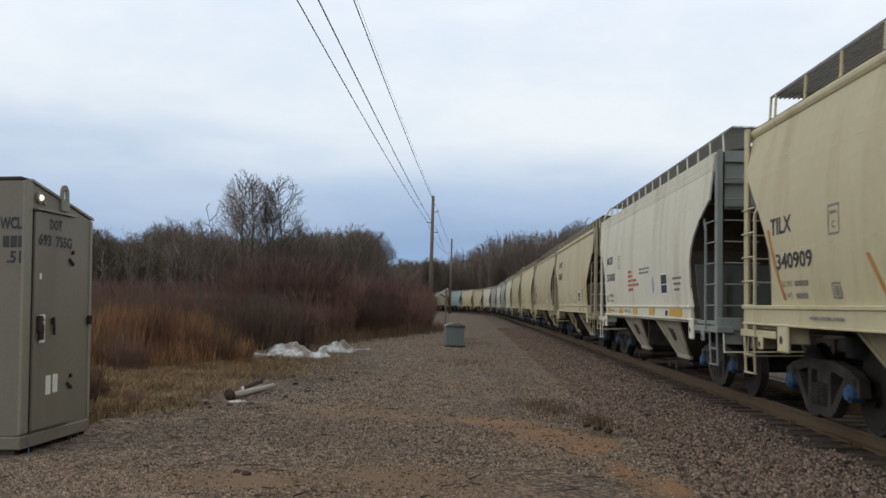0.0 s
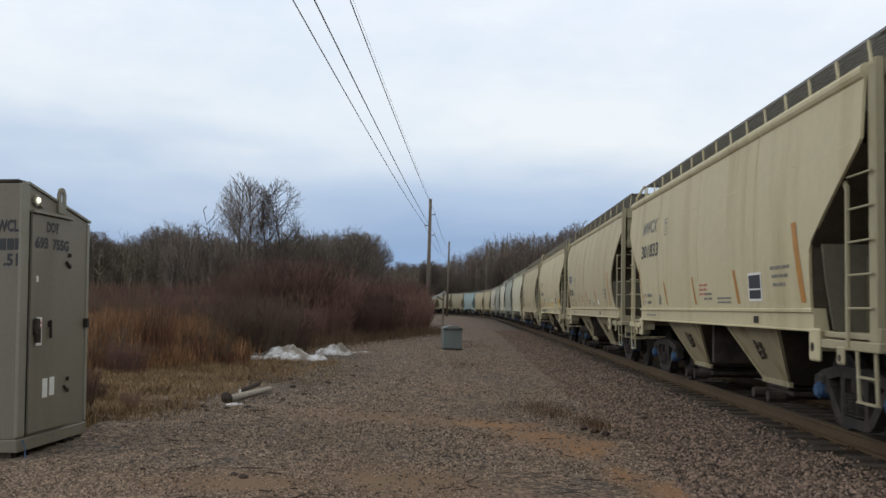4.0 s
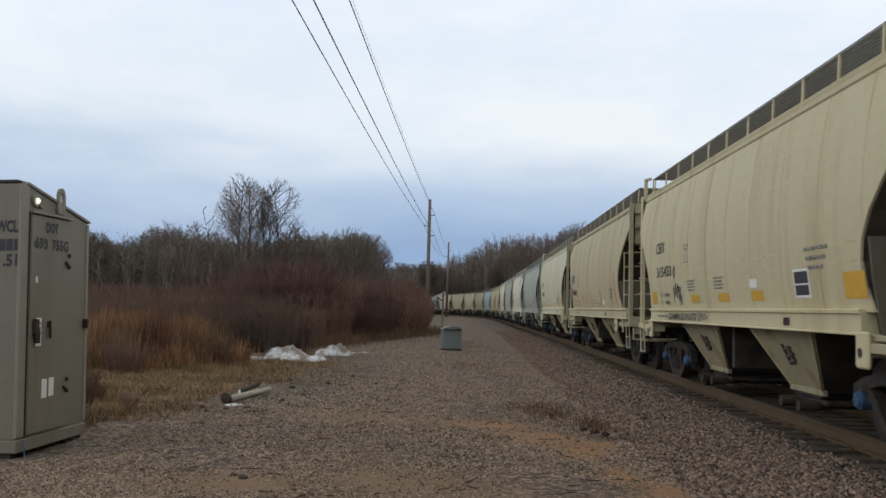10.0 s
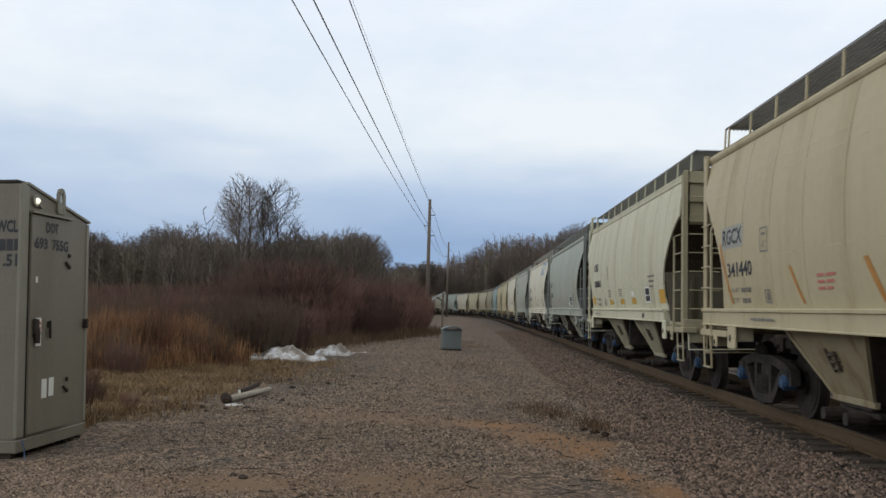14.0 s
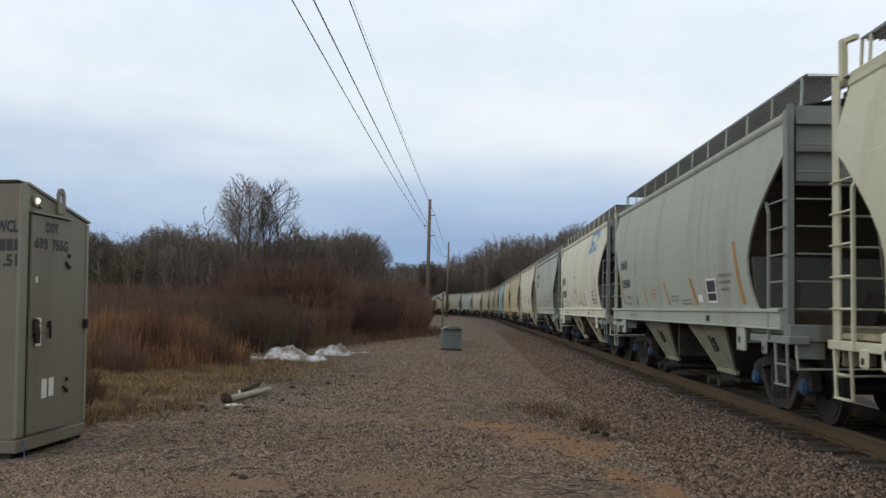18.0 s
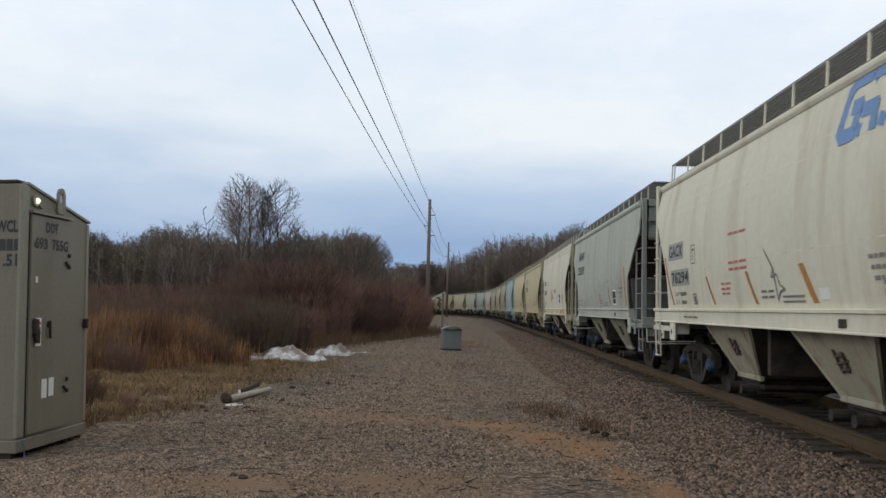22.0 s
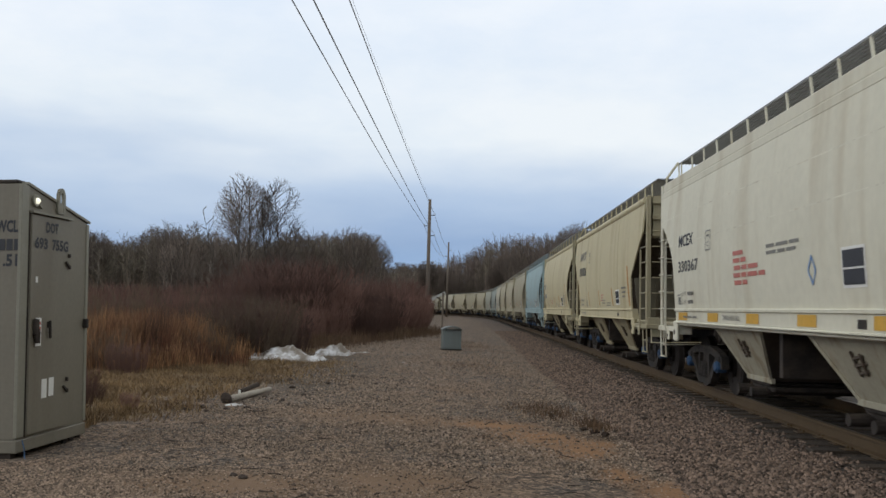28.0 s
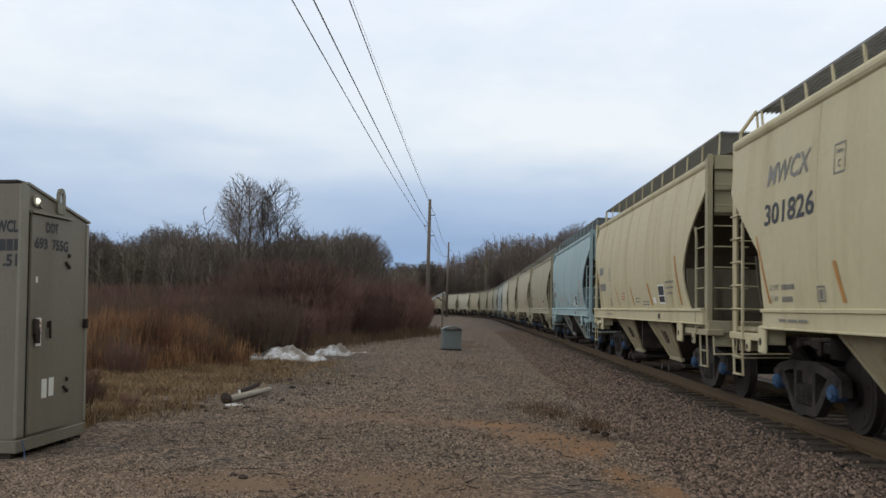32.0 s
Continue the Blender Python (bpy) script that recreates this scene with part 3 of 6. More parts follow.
def hopper_car(bulge, cut, seams, flat_chord, sill_inset, eave, walk_in):
    """walk_in: where the roof walk starts, from the far end."""
    car = new("hopper_car")
    e_in = cut_at(eave, cut)
    for sx in (-1, 1):
        part("side_sheet", side_sheet(sx, bulge, cut, seams, eave), M_PAINT, car).data.materials.append(M_SEAM)
        # eave rail: a rolled pipe, or a deep double chord
        bm = bmesh.new()
        ex = side_x(eave, bulge)
        a, b = -HL + e_in, HL - e_in
        if flat_chord:
            lower = 0.20 if flat_chord == 2 else 0.06
            shape = [(ex - 0.13, -lower), (ex + 0.015, -lower), (ex + 0.032, -lower + 0.02), (ex + 0.032, -0.09 if flat_chord == 2 else 0.015), (ex + 0.008, -0.072 if flat_chord == 2 else 0.028),
                     (ex + 0.014, -0.055 if flat_chord == 2 else 0.045), (ex + 0.014, 0.08), (ex - 0.01, 0.10), (ex - 0.13, 0.10)]
            section(bm, [(sx * q, eave + h) for q, h in shape], a, b)
        else:
            bmesh.ops.create_cone(bm, cap_ends=True, segments=14, radius1=0.085, radius2=0.085, depth=b - a,
                                  matrix=Matrix.Translation((sx * (ex - 0.035), (a + b) / 2, eave + 0.015)) @ Matrix.Rotation(math.pi / 2, 4, "X"))
            box(bm, sx * (ex - 0.005), sx * (ex - 0.09), a, b, eave - 0.06, eave)
        part("eave_rail", bm, M_PAINT, car, smooth=False)
        # side sill
        bm = bmesh.new()
        a, b = -HL + sill_inset, HL - sill_inset
        shape = [(1.40, 1.15), (1.585, 1.15), (1.59, 1.155), (1.59, 1.168), (1.57, 1.178), (1.57, SILL - 0.022), (1.598, SILL - 0.012), (1.60, SILL + 0.02), (1.59, SILL + 0.03), (1.44, SILL + 0.03)]
        section(bm, [(sx * q, h) for q, h in shape], a, b)
        part("side_sill", bm, M_PAINT, car)
        for sy in (-1, 1):
            # jacking pad beside the bolster; a dark disc stands for its hole's shade
            bm = bmesh.new()
            y = sy * (HL - (1.70 if sill_inset < 0.5 else sill_inset - 0.02))
            w = 0.17 if sill_inset < 0.5 else 0.13
            box(bm, sx * 1.585, sx * 1.53, y - w, y + w, 0.84, 1.19, 0.02)
            box(bm, sx * 1.53, sx * 1.30, y - w + 0.04, y + w - 0.04, 0.95, 1.165, 0.01)
            pad = part("jacking_pad", bm, M_PAINT, car)
            bm = bmesh.new()
            tube(bm, (sx * 1.58, y + 0.02, 0.99), (sx * 1.589, y + 0.02, 0.99), 0.05, sides=12)
            part("pad_hole", bm, M_DARK, pad, "dark disc for the shade in the lifting hole")
            # end deck plate with its lifting hook
            bm = bmesh.new()
            box(bm, sx * 1.55, sx * 1.30, sy * (HL + 0.06), sy * (HL - 1.36), 0.99, 1.085, 0.01)
            hook = sy * (HL - 0.80)
            box(bm, sx * 1.565, sx * 1.53, hook - 0.10, hook + 0.08, 0.84, 1.03, 0.02)
            deck = part("deck_plate", bm, M_PAINT, car)
            # dark disc in place of the shaded opening in the hook
            bm = bmesh.new()
            tube(bm, (sx * 1.55, hook - 0.01, 0.91), (sx * 1.571, hook - 0.01, 0.91), 0.035, sides=10)
            part("hook_hole", bm, M_DARK, deck)
            # corner post over the full height
            bm = bmesh.new()
            box(bm, sx * 1.53, sx * 1.45, sy * (HL - 0.02), sy * (HL - 0.07), 1.05, eave + 0.10, 0.008)
            box(bm, sx * 1.53, sx * 1.50, sy * (HL - 0.02), sy * (HL - 0.19), 1.05, eave + 0.05, 0.006)
            part("corner_post", bm, M_PAINT, car)
            # side ladder: the post is one stile; a second, bent stile and rungs
            bm = bmesh.new()
            y2 = sy * (HL - 0.60)
            beam(bm, (sx * 1.56, y2, 1.02), (sx * 1.56, y2, 2.58), 0.03, 0.045)
            beam(bm, (sx * 1.56, y2, 2.57), (sx * 1.53, sy * (HL - 0.84), 2.80), 0.03, 0.045)
            lad = part("ladder", bm, M_PAINT, car)
            for k in range(5):
                bm = bmesh.new()
                z = 1.40 + 0.32 * k
                tube(bm, (sx * 1.56, y2, z), (sx * 1.56, sy * (HL - 0.05), z), 0.012, sides=6)
                part("rung", bm, M_PAINT, lad)
            # end ladder rungs
            for k in range(7):
                bm = bmesh.new()
                z = 1.40 + 0.32 * k
                tube(bm, (sx * 1.44, sy * (HL + 0.03), z), (sx * 0.92, sy * (HL + 0.03), z), 0.011, sides=6)
                tube(bm, (sx * 0.93, sy * (HL + 0.03), z), (sx * 0.93, sy * (HL - 0.12), z), 0.011, sides=6)
                part("end_rung", bm, M_PAINT, car)
            # stirrup step below the corner
            bm = bmesh.new()
            for yy in (sy * (HL - 0.06), sy * (HL - 0.46)):
                beam(bm, (sx * 1.53, yy, 1.05), (sx * 1.51, yy, 0.50), 0.02, 0.045)
            for z in (0.51, 0.75):
                beam(bm, (sx * 1.515, sy * (HL - 0.05), z), (sx * 1.515, sy * (HL - 0.47), z), 0.045, 0.02)
            part("step", bm, M_UNDER, car)
    # roof with a hatch trough
    n = 9
    rows = []
    for y in (-HL + 0.1, HL - 0.1):
        rows.append([(x, y, eave + 0.06 + 0.20 * (1 - (x / 1.5) ** 2)) for x in np.linspace(-1.46, 1.46, n)])
    part_of("roof", grid_mesh("roof", rows), M_PAINT, car)
    bm = bmesh.new()
    box(bm, -0.32, 0.32, -HL + 0.7, HL - 0.7, eave + 0.22, eave + 0.36, 0.03)
    part("hatch_cover", bm, M_PAINT, car)
    deck_z = eave + 0.46
    w0, w1 = -HL + 0.12, HL - walk_in
    board = grating(w0, w1)
    lean = 0.07 if flat_chord == 2 or sill_inset > 1.4 else 0.0
    for sx in (-1, 1):
        ob = part_of("running_board", board, M_GRATE, car, "grey steel grating walkway")
        ob.location = (sx * 0.98, 0, deck_z)
        for y in [w1 - 0.02] + list(np.arange(w1 - 0.22, w0, -0.80 if lean else -1.06)):
            bm = bmesh.new()
            beam(bm, (sx * 1.33, y - lean, eave + 0.06), (sx * 1.31, y + lean, deck_z - 0.02), 0.02, 0.045)
            part("stanchion", bm, M_PAINT, car)
        if flat_chord == 1:
            # tall end frame that carries a hand rail to the walk
            bm = bmesh.new()
            beam(bm, (sx * 1.44, HL - 0.10, eave - 0.02), (sx * 1.44, HL - 0.10, deck_z + 0.02), 0.06, 0.09)
            beam(bm, (sx * 1.44, HL - 0.055, deck_z), (sx * 1.38, w1 - 0.05, deck_z), 0.06, 0.05)
            part("hand_rail", bm, M_PAINT, car)
        elif sill_inset > 1.4:
            bm = bmesh.new()
            beam(bm, (sx * 1.44, HL - 0.10, eave - 0.05), (sx * 1.44, HL - 0.10, eave + 0.24), 0.03, 0.05)
            beam(bm, (sx * 1.44, HL - 0.09, eave + 0.23), (sx * 1.34, w1 - 0.02, deck_z), 0.03, 0.045)
            part("hand_rail", bm, M_PAINT, car)
    for sy in (-1, 1):
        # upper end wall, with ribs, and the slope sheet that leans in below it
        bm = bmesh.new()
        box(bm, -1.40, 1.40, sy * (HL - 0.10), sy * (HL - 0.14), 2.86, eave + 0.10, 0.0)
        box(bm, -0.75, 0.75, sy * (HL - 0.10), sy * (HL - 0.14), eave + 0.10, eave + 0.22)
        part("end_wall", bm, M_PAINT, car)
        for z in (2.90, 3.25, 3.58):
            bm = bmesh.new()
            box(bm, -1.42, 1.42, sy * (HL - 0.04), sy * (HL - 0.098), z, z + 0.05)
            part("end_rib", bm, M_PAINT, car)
        bm = bmesh.new()
        xs_ = (-1.31, -1.27, -0.47, -0.43, 0.43, 0.47, 1.27, 1.31)
        ys_ = [sy * (HL - 0.02 - 0.035 * k) for k in range(15)]
        vs_ = [[bm.verts.new((xx, yy, deck_z)) for xx in xs_] for yy in ys_]
        for k in range(14):
            for j in range(7):
                if k % 2 == 0 or j % 2 == 0:
                    bm.faces.new([vs_[k][j], vs_[k][j + 1], vs_[k + 1][j + 1], vs_[k + 1][j]])
        bmesh.ops.solidify(bm, geom=bm.faces[:], thickness=0.03)
        walkway = part("end_walkway", bm, M_GRATE, car, "grey steel grating walkway")
        walkway.location.y = 0.0 if sy < 0 else 0.04 - walk_in
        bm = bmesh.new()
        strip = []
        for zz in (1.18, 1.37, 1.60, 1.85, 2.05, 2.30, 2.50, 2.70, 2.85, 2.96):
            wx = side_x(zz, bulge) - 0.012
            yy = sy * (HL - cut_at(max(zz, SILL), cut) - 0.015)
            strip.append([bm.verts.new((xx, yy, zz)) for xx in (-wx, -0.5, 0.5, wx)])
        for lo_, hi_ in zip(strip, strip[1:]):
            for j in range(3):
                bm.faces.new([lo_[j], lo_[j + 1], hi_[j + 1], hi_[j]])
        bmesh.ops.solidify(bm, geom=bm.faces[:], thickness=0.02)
        part("slope_sheet", bm, M_SLOPE, car, "slope sheet brown with dust and darkened for shade")
        # shear plate and bolster web under the slope sheet
        bm = bmesh.new()
        box(bm, -1.50, 1.50, sy * (HL - 0.02), sy * (HL - 1.5), 1.10, 1.16, 0.01)
        box(bm, -1.52, 1.52, sy * (HL - 0.0), sy * (HL - 0.06), 1.02, 1.22, 0.01)
        box(bm, -1.44, -1.10, sy * (HL - 0.02), sy * (HL - 0.05), 0.82, 1.10, 0.01)
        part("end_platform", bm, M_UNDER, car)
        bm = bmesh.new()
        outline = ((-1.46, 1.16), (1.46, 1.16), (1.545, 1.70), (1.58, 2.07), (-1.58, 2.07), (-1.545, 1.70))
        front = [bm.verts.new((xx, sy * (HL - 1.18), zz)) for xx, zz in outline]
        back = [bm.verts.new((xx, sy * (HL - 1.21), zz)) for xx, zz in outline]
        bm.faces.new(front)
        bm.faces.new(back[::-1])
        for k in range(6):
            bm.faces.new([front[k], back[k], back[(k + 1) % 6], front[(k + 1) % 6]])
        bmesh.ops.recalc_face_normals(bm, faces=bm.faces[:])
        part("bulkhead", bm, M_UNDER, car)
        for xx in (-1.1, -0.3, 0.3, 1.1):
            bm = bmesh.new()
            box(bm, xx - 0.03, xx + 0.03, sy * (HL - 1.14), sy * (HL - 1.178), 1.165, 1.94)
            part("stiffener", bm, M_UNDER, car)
        bm = bmesh.new()
        tube(bm, (-0.35, sy * (HL - 0.55), 1.42), (0.75, sy * (HL - 0.55), 1.42), 0.20, sides=14)
        box(bm, -0.3, 0.6, sy * (HL - 0.45), sy * (HL - 0.65), 1.16, 1.30, 0.02)
        part("air_reservoir", bm, M_DARK, car, "grimy black air tank, darkened for shade")
        bm = bmesh.new()
        box(bm, -0.16, 0.16, sy * (HL + 0.02), sy * (HL - 2.2), 0.72, 1.02, 0.01)
        box(bm, -0.09, 0.09, sy * (HL + 0.02), sy * (HL + 0.60), 0.78, 0.94, 0.02)
        box(bm, -0.17, 0.15, sy * (HL + 0.44), sy * (HL + 0.74), 0.72, 1.0, 0.04)
        tube(bm, (-0.32, sy * (HL + 0.1), 0.85), (-0.36, sy * (HL + 0.70), 0.48), 0.025, sides=6)
        part("coupler", bm, M_DARK, car, "rusty dark steel coupler")
        bm = bmesh.new()
        beam(bm, (-1.45, sy * (HL + 0.02), 1.02), (-1.45, sy * (HL + 0.08), 0.70), 0.02, 0.02)
        beam(bm, (-1.45, sy * (HL + 0.08), 0.71), (-0.30, sy * (HL + 0.10), 0.74), 0.02, 0.02)
        part("uncoupling_lever", bm, M_UNDER, car)
    bm = bmesh.new()
    for k in range(12):
        g0, g1 = k * math.tau / 12, (k + 1) * math.tau / 12
        tube(bm, (0.75 + 0.27 * math.cos(g0), HL + 0.12, 2.1 + 0.27 * math.sin(g0)), (0.75 + 0.27 * math.cos(g1), HL + 0.12, 2.1 + 0.27 * math.sin(g1)), 0.016, sides=6)
    for k in range(4):
        g0 = k * math.tau / 4 + 0.4
        tube(bm, (0.75, HL + 0.08, 2.1), (0.75 + 0.27 * math.cos(g0), HL + 0.12, 2.1 + 0.27 * math.sin(g0)), 0.014, sides=6)
    part("brake_wheel", bm, M_UNDER, car)
    for sy in (-1, 1):
        bm = hopper_bay(bmesh.new(), sy * BAY[sy])
        part("hopper_bay", bm, M_UNDER, car).data.materials.append(M_SHADED_GRIME)
        bm = bmesh.new()
        box(bm, -1.08, 1.08, sy * BAY[sy] - 0.42, sy * BAY[sy] + 0.42, 0.35, 0.40, 0.01)
        box(bm, -1.04, 1.04, sy * BAY[sy] - 0.50, sy * BAY[sy] + 0.50, 0.27, 0.34, 0.015)
        for yy in (-0.3, 0.3):
            tube(bm, (-1.20, sy * BAY[sy] + yy, 0.26), (1.20, sy * BAY[sy] + yy, 0.26), 0.035, sides=8)
            tube(bm, (-1.30, sy * BAY[sy] + yy, 0.26), (-1.08, sy * BAY[sy] + yy, 0.26), 0.07, sides=10)
        part("outlet_gate", bm, M_DARK, car, "grimy outlet gate with operating shafts, darkened for shade")
        # vibrator bracket on the bay's side
        bm = bmesh.new()
        for t, hw in ((0.38, 0.12), (0.47, 0.14), (0.56, 0.10)):
            x, z = -1.47 + 0.41 * t, 1.24 - 0.82 * t
            beam(bm, (x - 0.012, sy * BAY[sy] - hw, z + 0.01), (x - 0.012, sy * BAY[sy] + hw, z - 0.03), 0.02, 0.03)
        beam(bm, (-1.35, sy * BAY[sy] - 0.10, 0.95), (-1.24, sy * BAY[sy] - 0.04, 0.74), 0.02, 0.05)
        beam(bm, (-1.36, sy * BAY[sy] + 0.10, 0.97), (-1.23, sy * BAY[sy] + 0.12, 0.72), 0.02, 0.04)
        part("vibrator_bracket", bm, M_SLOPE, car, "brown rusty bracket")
    bm = bmesh.new()
    box(bm, -0.20, 0.20, -HL + 2.0, HL - 2.0, 0.75, 1.15)
    box(bm, -1.35, 1.35, -0.06, 0.06, 0.55, 1.2)
    part("centre_sill", bm, M_DARK, car)
    if flat_chord == 2:
        bm = bmesh.new()
        tube(bm, (-1.52, -HL + 1.6, 1.13), (-1.52, HL - 1.3, 1.13), 0.022, sides=6)
        for y in np.arange(-4.2, 4.6, 1.4):
            beam(bm, (-1.52, y, 1.12), (-1.50, y, 1.22), 0.02, 0.03)
        part("side_pipe", bm, M_PAINT, car)
    # trucks
    ws = wheelset_mesh()
    ws_me = bpy.data.meshes.new("wheelset")
    ws.to_mesh(ws_me)
    ws.free()
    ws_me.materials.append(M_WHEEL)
    cap_me = {}
    for s in (-1, 1):
        b = cap_mesh(s)
        cap_me[s] = bpy.data.meshes.new("bearing_cap")
        b.to_mesh(cap_me[s])
        b.free()
        cap_me[s].materials.append(M_CAP)
    for sy in (-1, 1):
        yc = sy * (HL - 1.57)
        bm = bmesh.new()
        box(bm, -1.06, 1.06, -0.20, 0.20, 0.46, 0.70, 0.03)
        box(bm, -0.35, 0.35, -0.22, 0.22, 0.66, 0.80, 0.03)
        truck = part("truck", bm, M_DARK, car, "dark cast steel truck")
        truck.location = (0, yc, 0)
        for sx in (-1, 1):
            part("truck_frame", side_frame(bmesh.new(), sx), M_FRAME, truck)
            for yy in (-0.17, 0.0, 0.17):
                part_of("spring", coil(sx * 1.08, yy, 0.25, 0.50, 0.075), M_FRAME, truck)
        for so in (-1, 1):
            wh = part_of("wheelset", ws_me, None, car, "rusty steel wheels on their axle, darkened for shade")
            wh.location = (0, yc + so * 0.92, 0.457)
            for s in (-1, 1):
                part_of("bearing_cap", cap_me[s], None, wh, "blue bearing end cap")
    return car


PAINTED = ("side_sheet", "eave_rail", "side_sill", "jacking_pad", "deck_plate", "hand_rail", "corner_post", "ladder", "rung", "end_rung", "step", "roof", "hatch_cover",
           "stanchion", "end_wall", "end_rib", "end_platform", "bulkhead", "stiffener", "uncoupling_lever", "brake_wheel", "hopper_bay", "side_pipe")
SEAMS = [-5.0, -3.9, -2.75, -1.6, -0.5, 0.6, 1.7, 2.8, 3.9, 4.7]
# bulge, end cut, seams, kind of eave, sill inset, eave height, start of the roof walk
KINDS = {
    "round": (0.130, ROUND_CUT, SEAMS, 0, 0.16, 3.71, 0.46),
    "smooth": (0.130, ROUND_CUT, [], 0, 0.16, 3.71, 0.46),
    "ridge": (0.120, RIDGE_CUT, SEAMS, 1, 1.38, 3.69, 0.24),
    "plain": (0.075, PLAIN_CUT, [], 2, 1.50, 3.66, 0.58),
    "angle": (0.060, ANGLE_CUT, [-2.9, 0.0, 2.9], 0, 1.45, 3.64, 0.46),
}
PROTO = {}


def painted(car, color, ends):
    shade_tone = tuple(0.30 * c + 0.010 for c in ends)     # the bulkhead's end tone is cut for the recess's shade; the bays are brown with dust
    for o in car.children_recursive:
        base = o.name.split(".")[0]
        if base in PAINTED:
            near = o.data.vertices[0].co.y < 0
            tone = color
            # end walls and the near end's fittings take the shade-darkened end tone
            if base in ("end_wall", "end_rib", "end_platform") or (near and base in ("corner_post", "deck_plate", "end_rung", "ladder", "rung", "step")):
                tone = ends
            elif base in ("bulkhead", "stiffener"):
                tone = shade_tone
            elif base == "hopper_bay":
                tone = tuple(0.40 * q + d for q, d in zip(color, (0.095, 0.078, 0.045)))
            o.color = (*tone, 1)
    return car


def lettering(car, text, inset, z, wide, high, bulge, material, slant=0.0, lift=0.006, bold=0.006):
    """Words of a given width and height on the car's yard side, inset metres from its far end, bent to the side's curve."""
    me = text_mesh(text, 0.3, bold)
    xs, ys = [v.co.x for v in me.vertices], [v.co.y for v in me.vertices]
    x0, kx, y0, ky = min(xs), wide / (max(xs) - min(xs)), min(ys), high / (max(ys) - min(ys))
    for v in me.vertices:
        tz = (v.co.y - y0) * ky
        tx = (v.co.x - x0) * kx * (1 - slant * high / wide) + slant * tz
        v.co = (-(side_x(z + tz, bulge) + lift), HL - inset - tx, z + tz)
    return part_of("lettering", me, material, car)


def mark(car, name, inset, z, w, h, bulge, material, label="", slant=0.0, x=None, lift=0.005):
    """A thin painted or stuck-on panel on the yard side."""
    n = 5
    rows = []
    for k in range(n):
        zz = z + h * k / (n - 1)
        xx = -(side_x(zz, bulge) + lift) if x is None else x
        rows.append([(xx, HL - inset - slant * h * k / (n - 1) - dy, zz) for dy in (0.0, w)])
    return part_of(name, grid_mesh(name, rows), material, car, label)


def bars(car, inset, z, widths, bulge, material, h=0.06, gap=0.05):
    """Writing too small to read: a row of plain bars."""
    v, f, at_y = [], [], inset
    for w in widths:
        b = len(v)
        for zz in (z, z + h):
            v += [(-(side_x(zz, bulge) + 0.006), HL - at_y, zz), (-(side_x(zz, bulge) + 0.006), HL - at_y - w, zz)]
        f.append((b, b + 1, b + 3, b + 2))
        at_y += w + gap
    return part_of("small_print", mesh_of("small_print", v, f), material, car)


def stroke(car, name, pts, inset, z, size, bulge, material, width=0.03):
    """A sprayed line through points in units of size."""
    bm = bmesh.new()
    for (a, b), (c, d) in zip(pts, pts[1:]):
        p, q = Vector((a, b)) * size, Vector((c, d)) * size
        t = q - p
        if t.length < 1e-6:
            continue
        o = Vector((-t.y, t.x)).normalized() * width / 2
        t = t.normalized() * width * 0.3
        vs = []
        for u in (p - t - o, q + t - o, q + t + o, p - t + o):
            vs.append(bm.verts.new((-(side_x(z + u.y, bulge) + 0.007), HL - inset - u.x, z + u.y)))
        bm.faces.new(vs)
    return part(name, bm, material, car)


# OLIVE and GREY_END darken most car ends, for the shade between cars
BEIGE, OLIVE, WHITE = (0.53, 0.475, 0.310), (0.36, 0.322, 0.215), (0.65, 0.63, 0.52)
PALE, GREEN, BLUE, TAN = (0.57, 0.56, 0.42), (0.365, 0.395, 0.342), (0.32, 0.43, 0.45), (0.47, 0.415, 0.275)
PALE_GREY = (0.42, 0.445, 0.39)
GREY_END = (0.235, 0.255, 0.240)
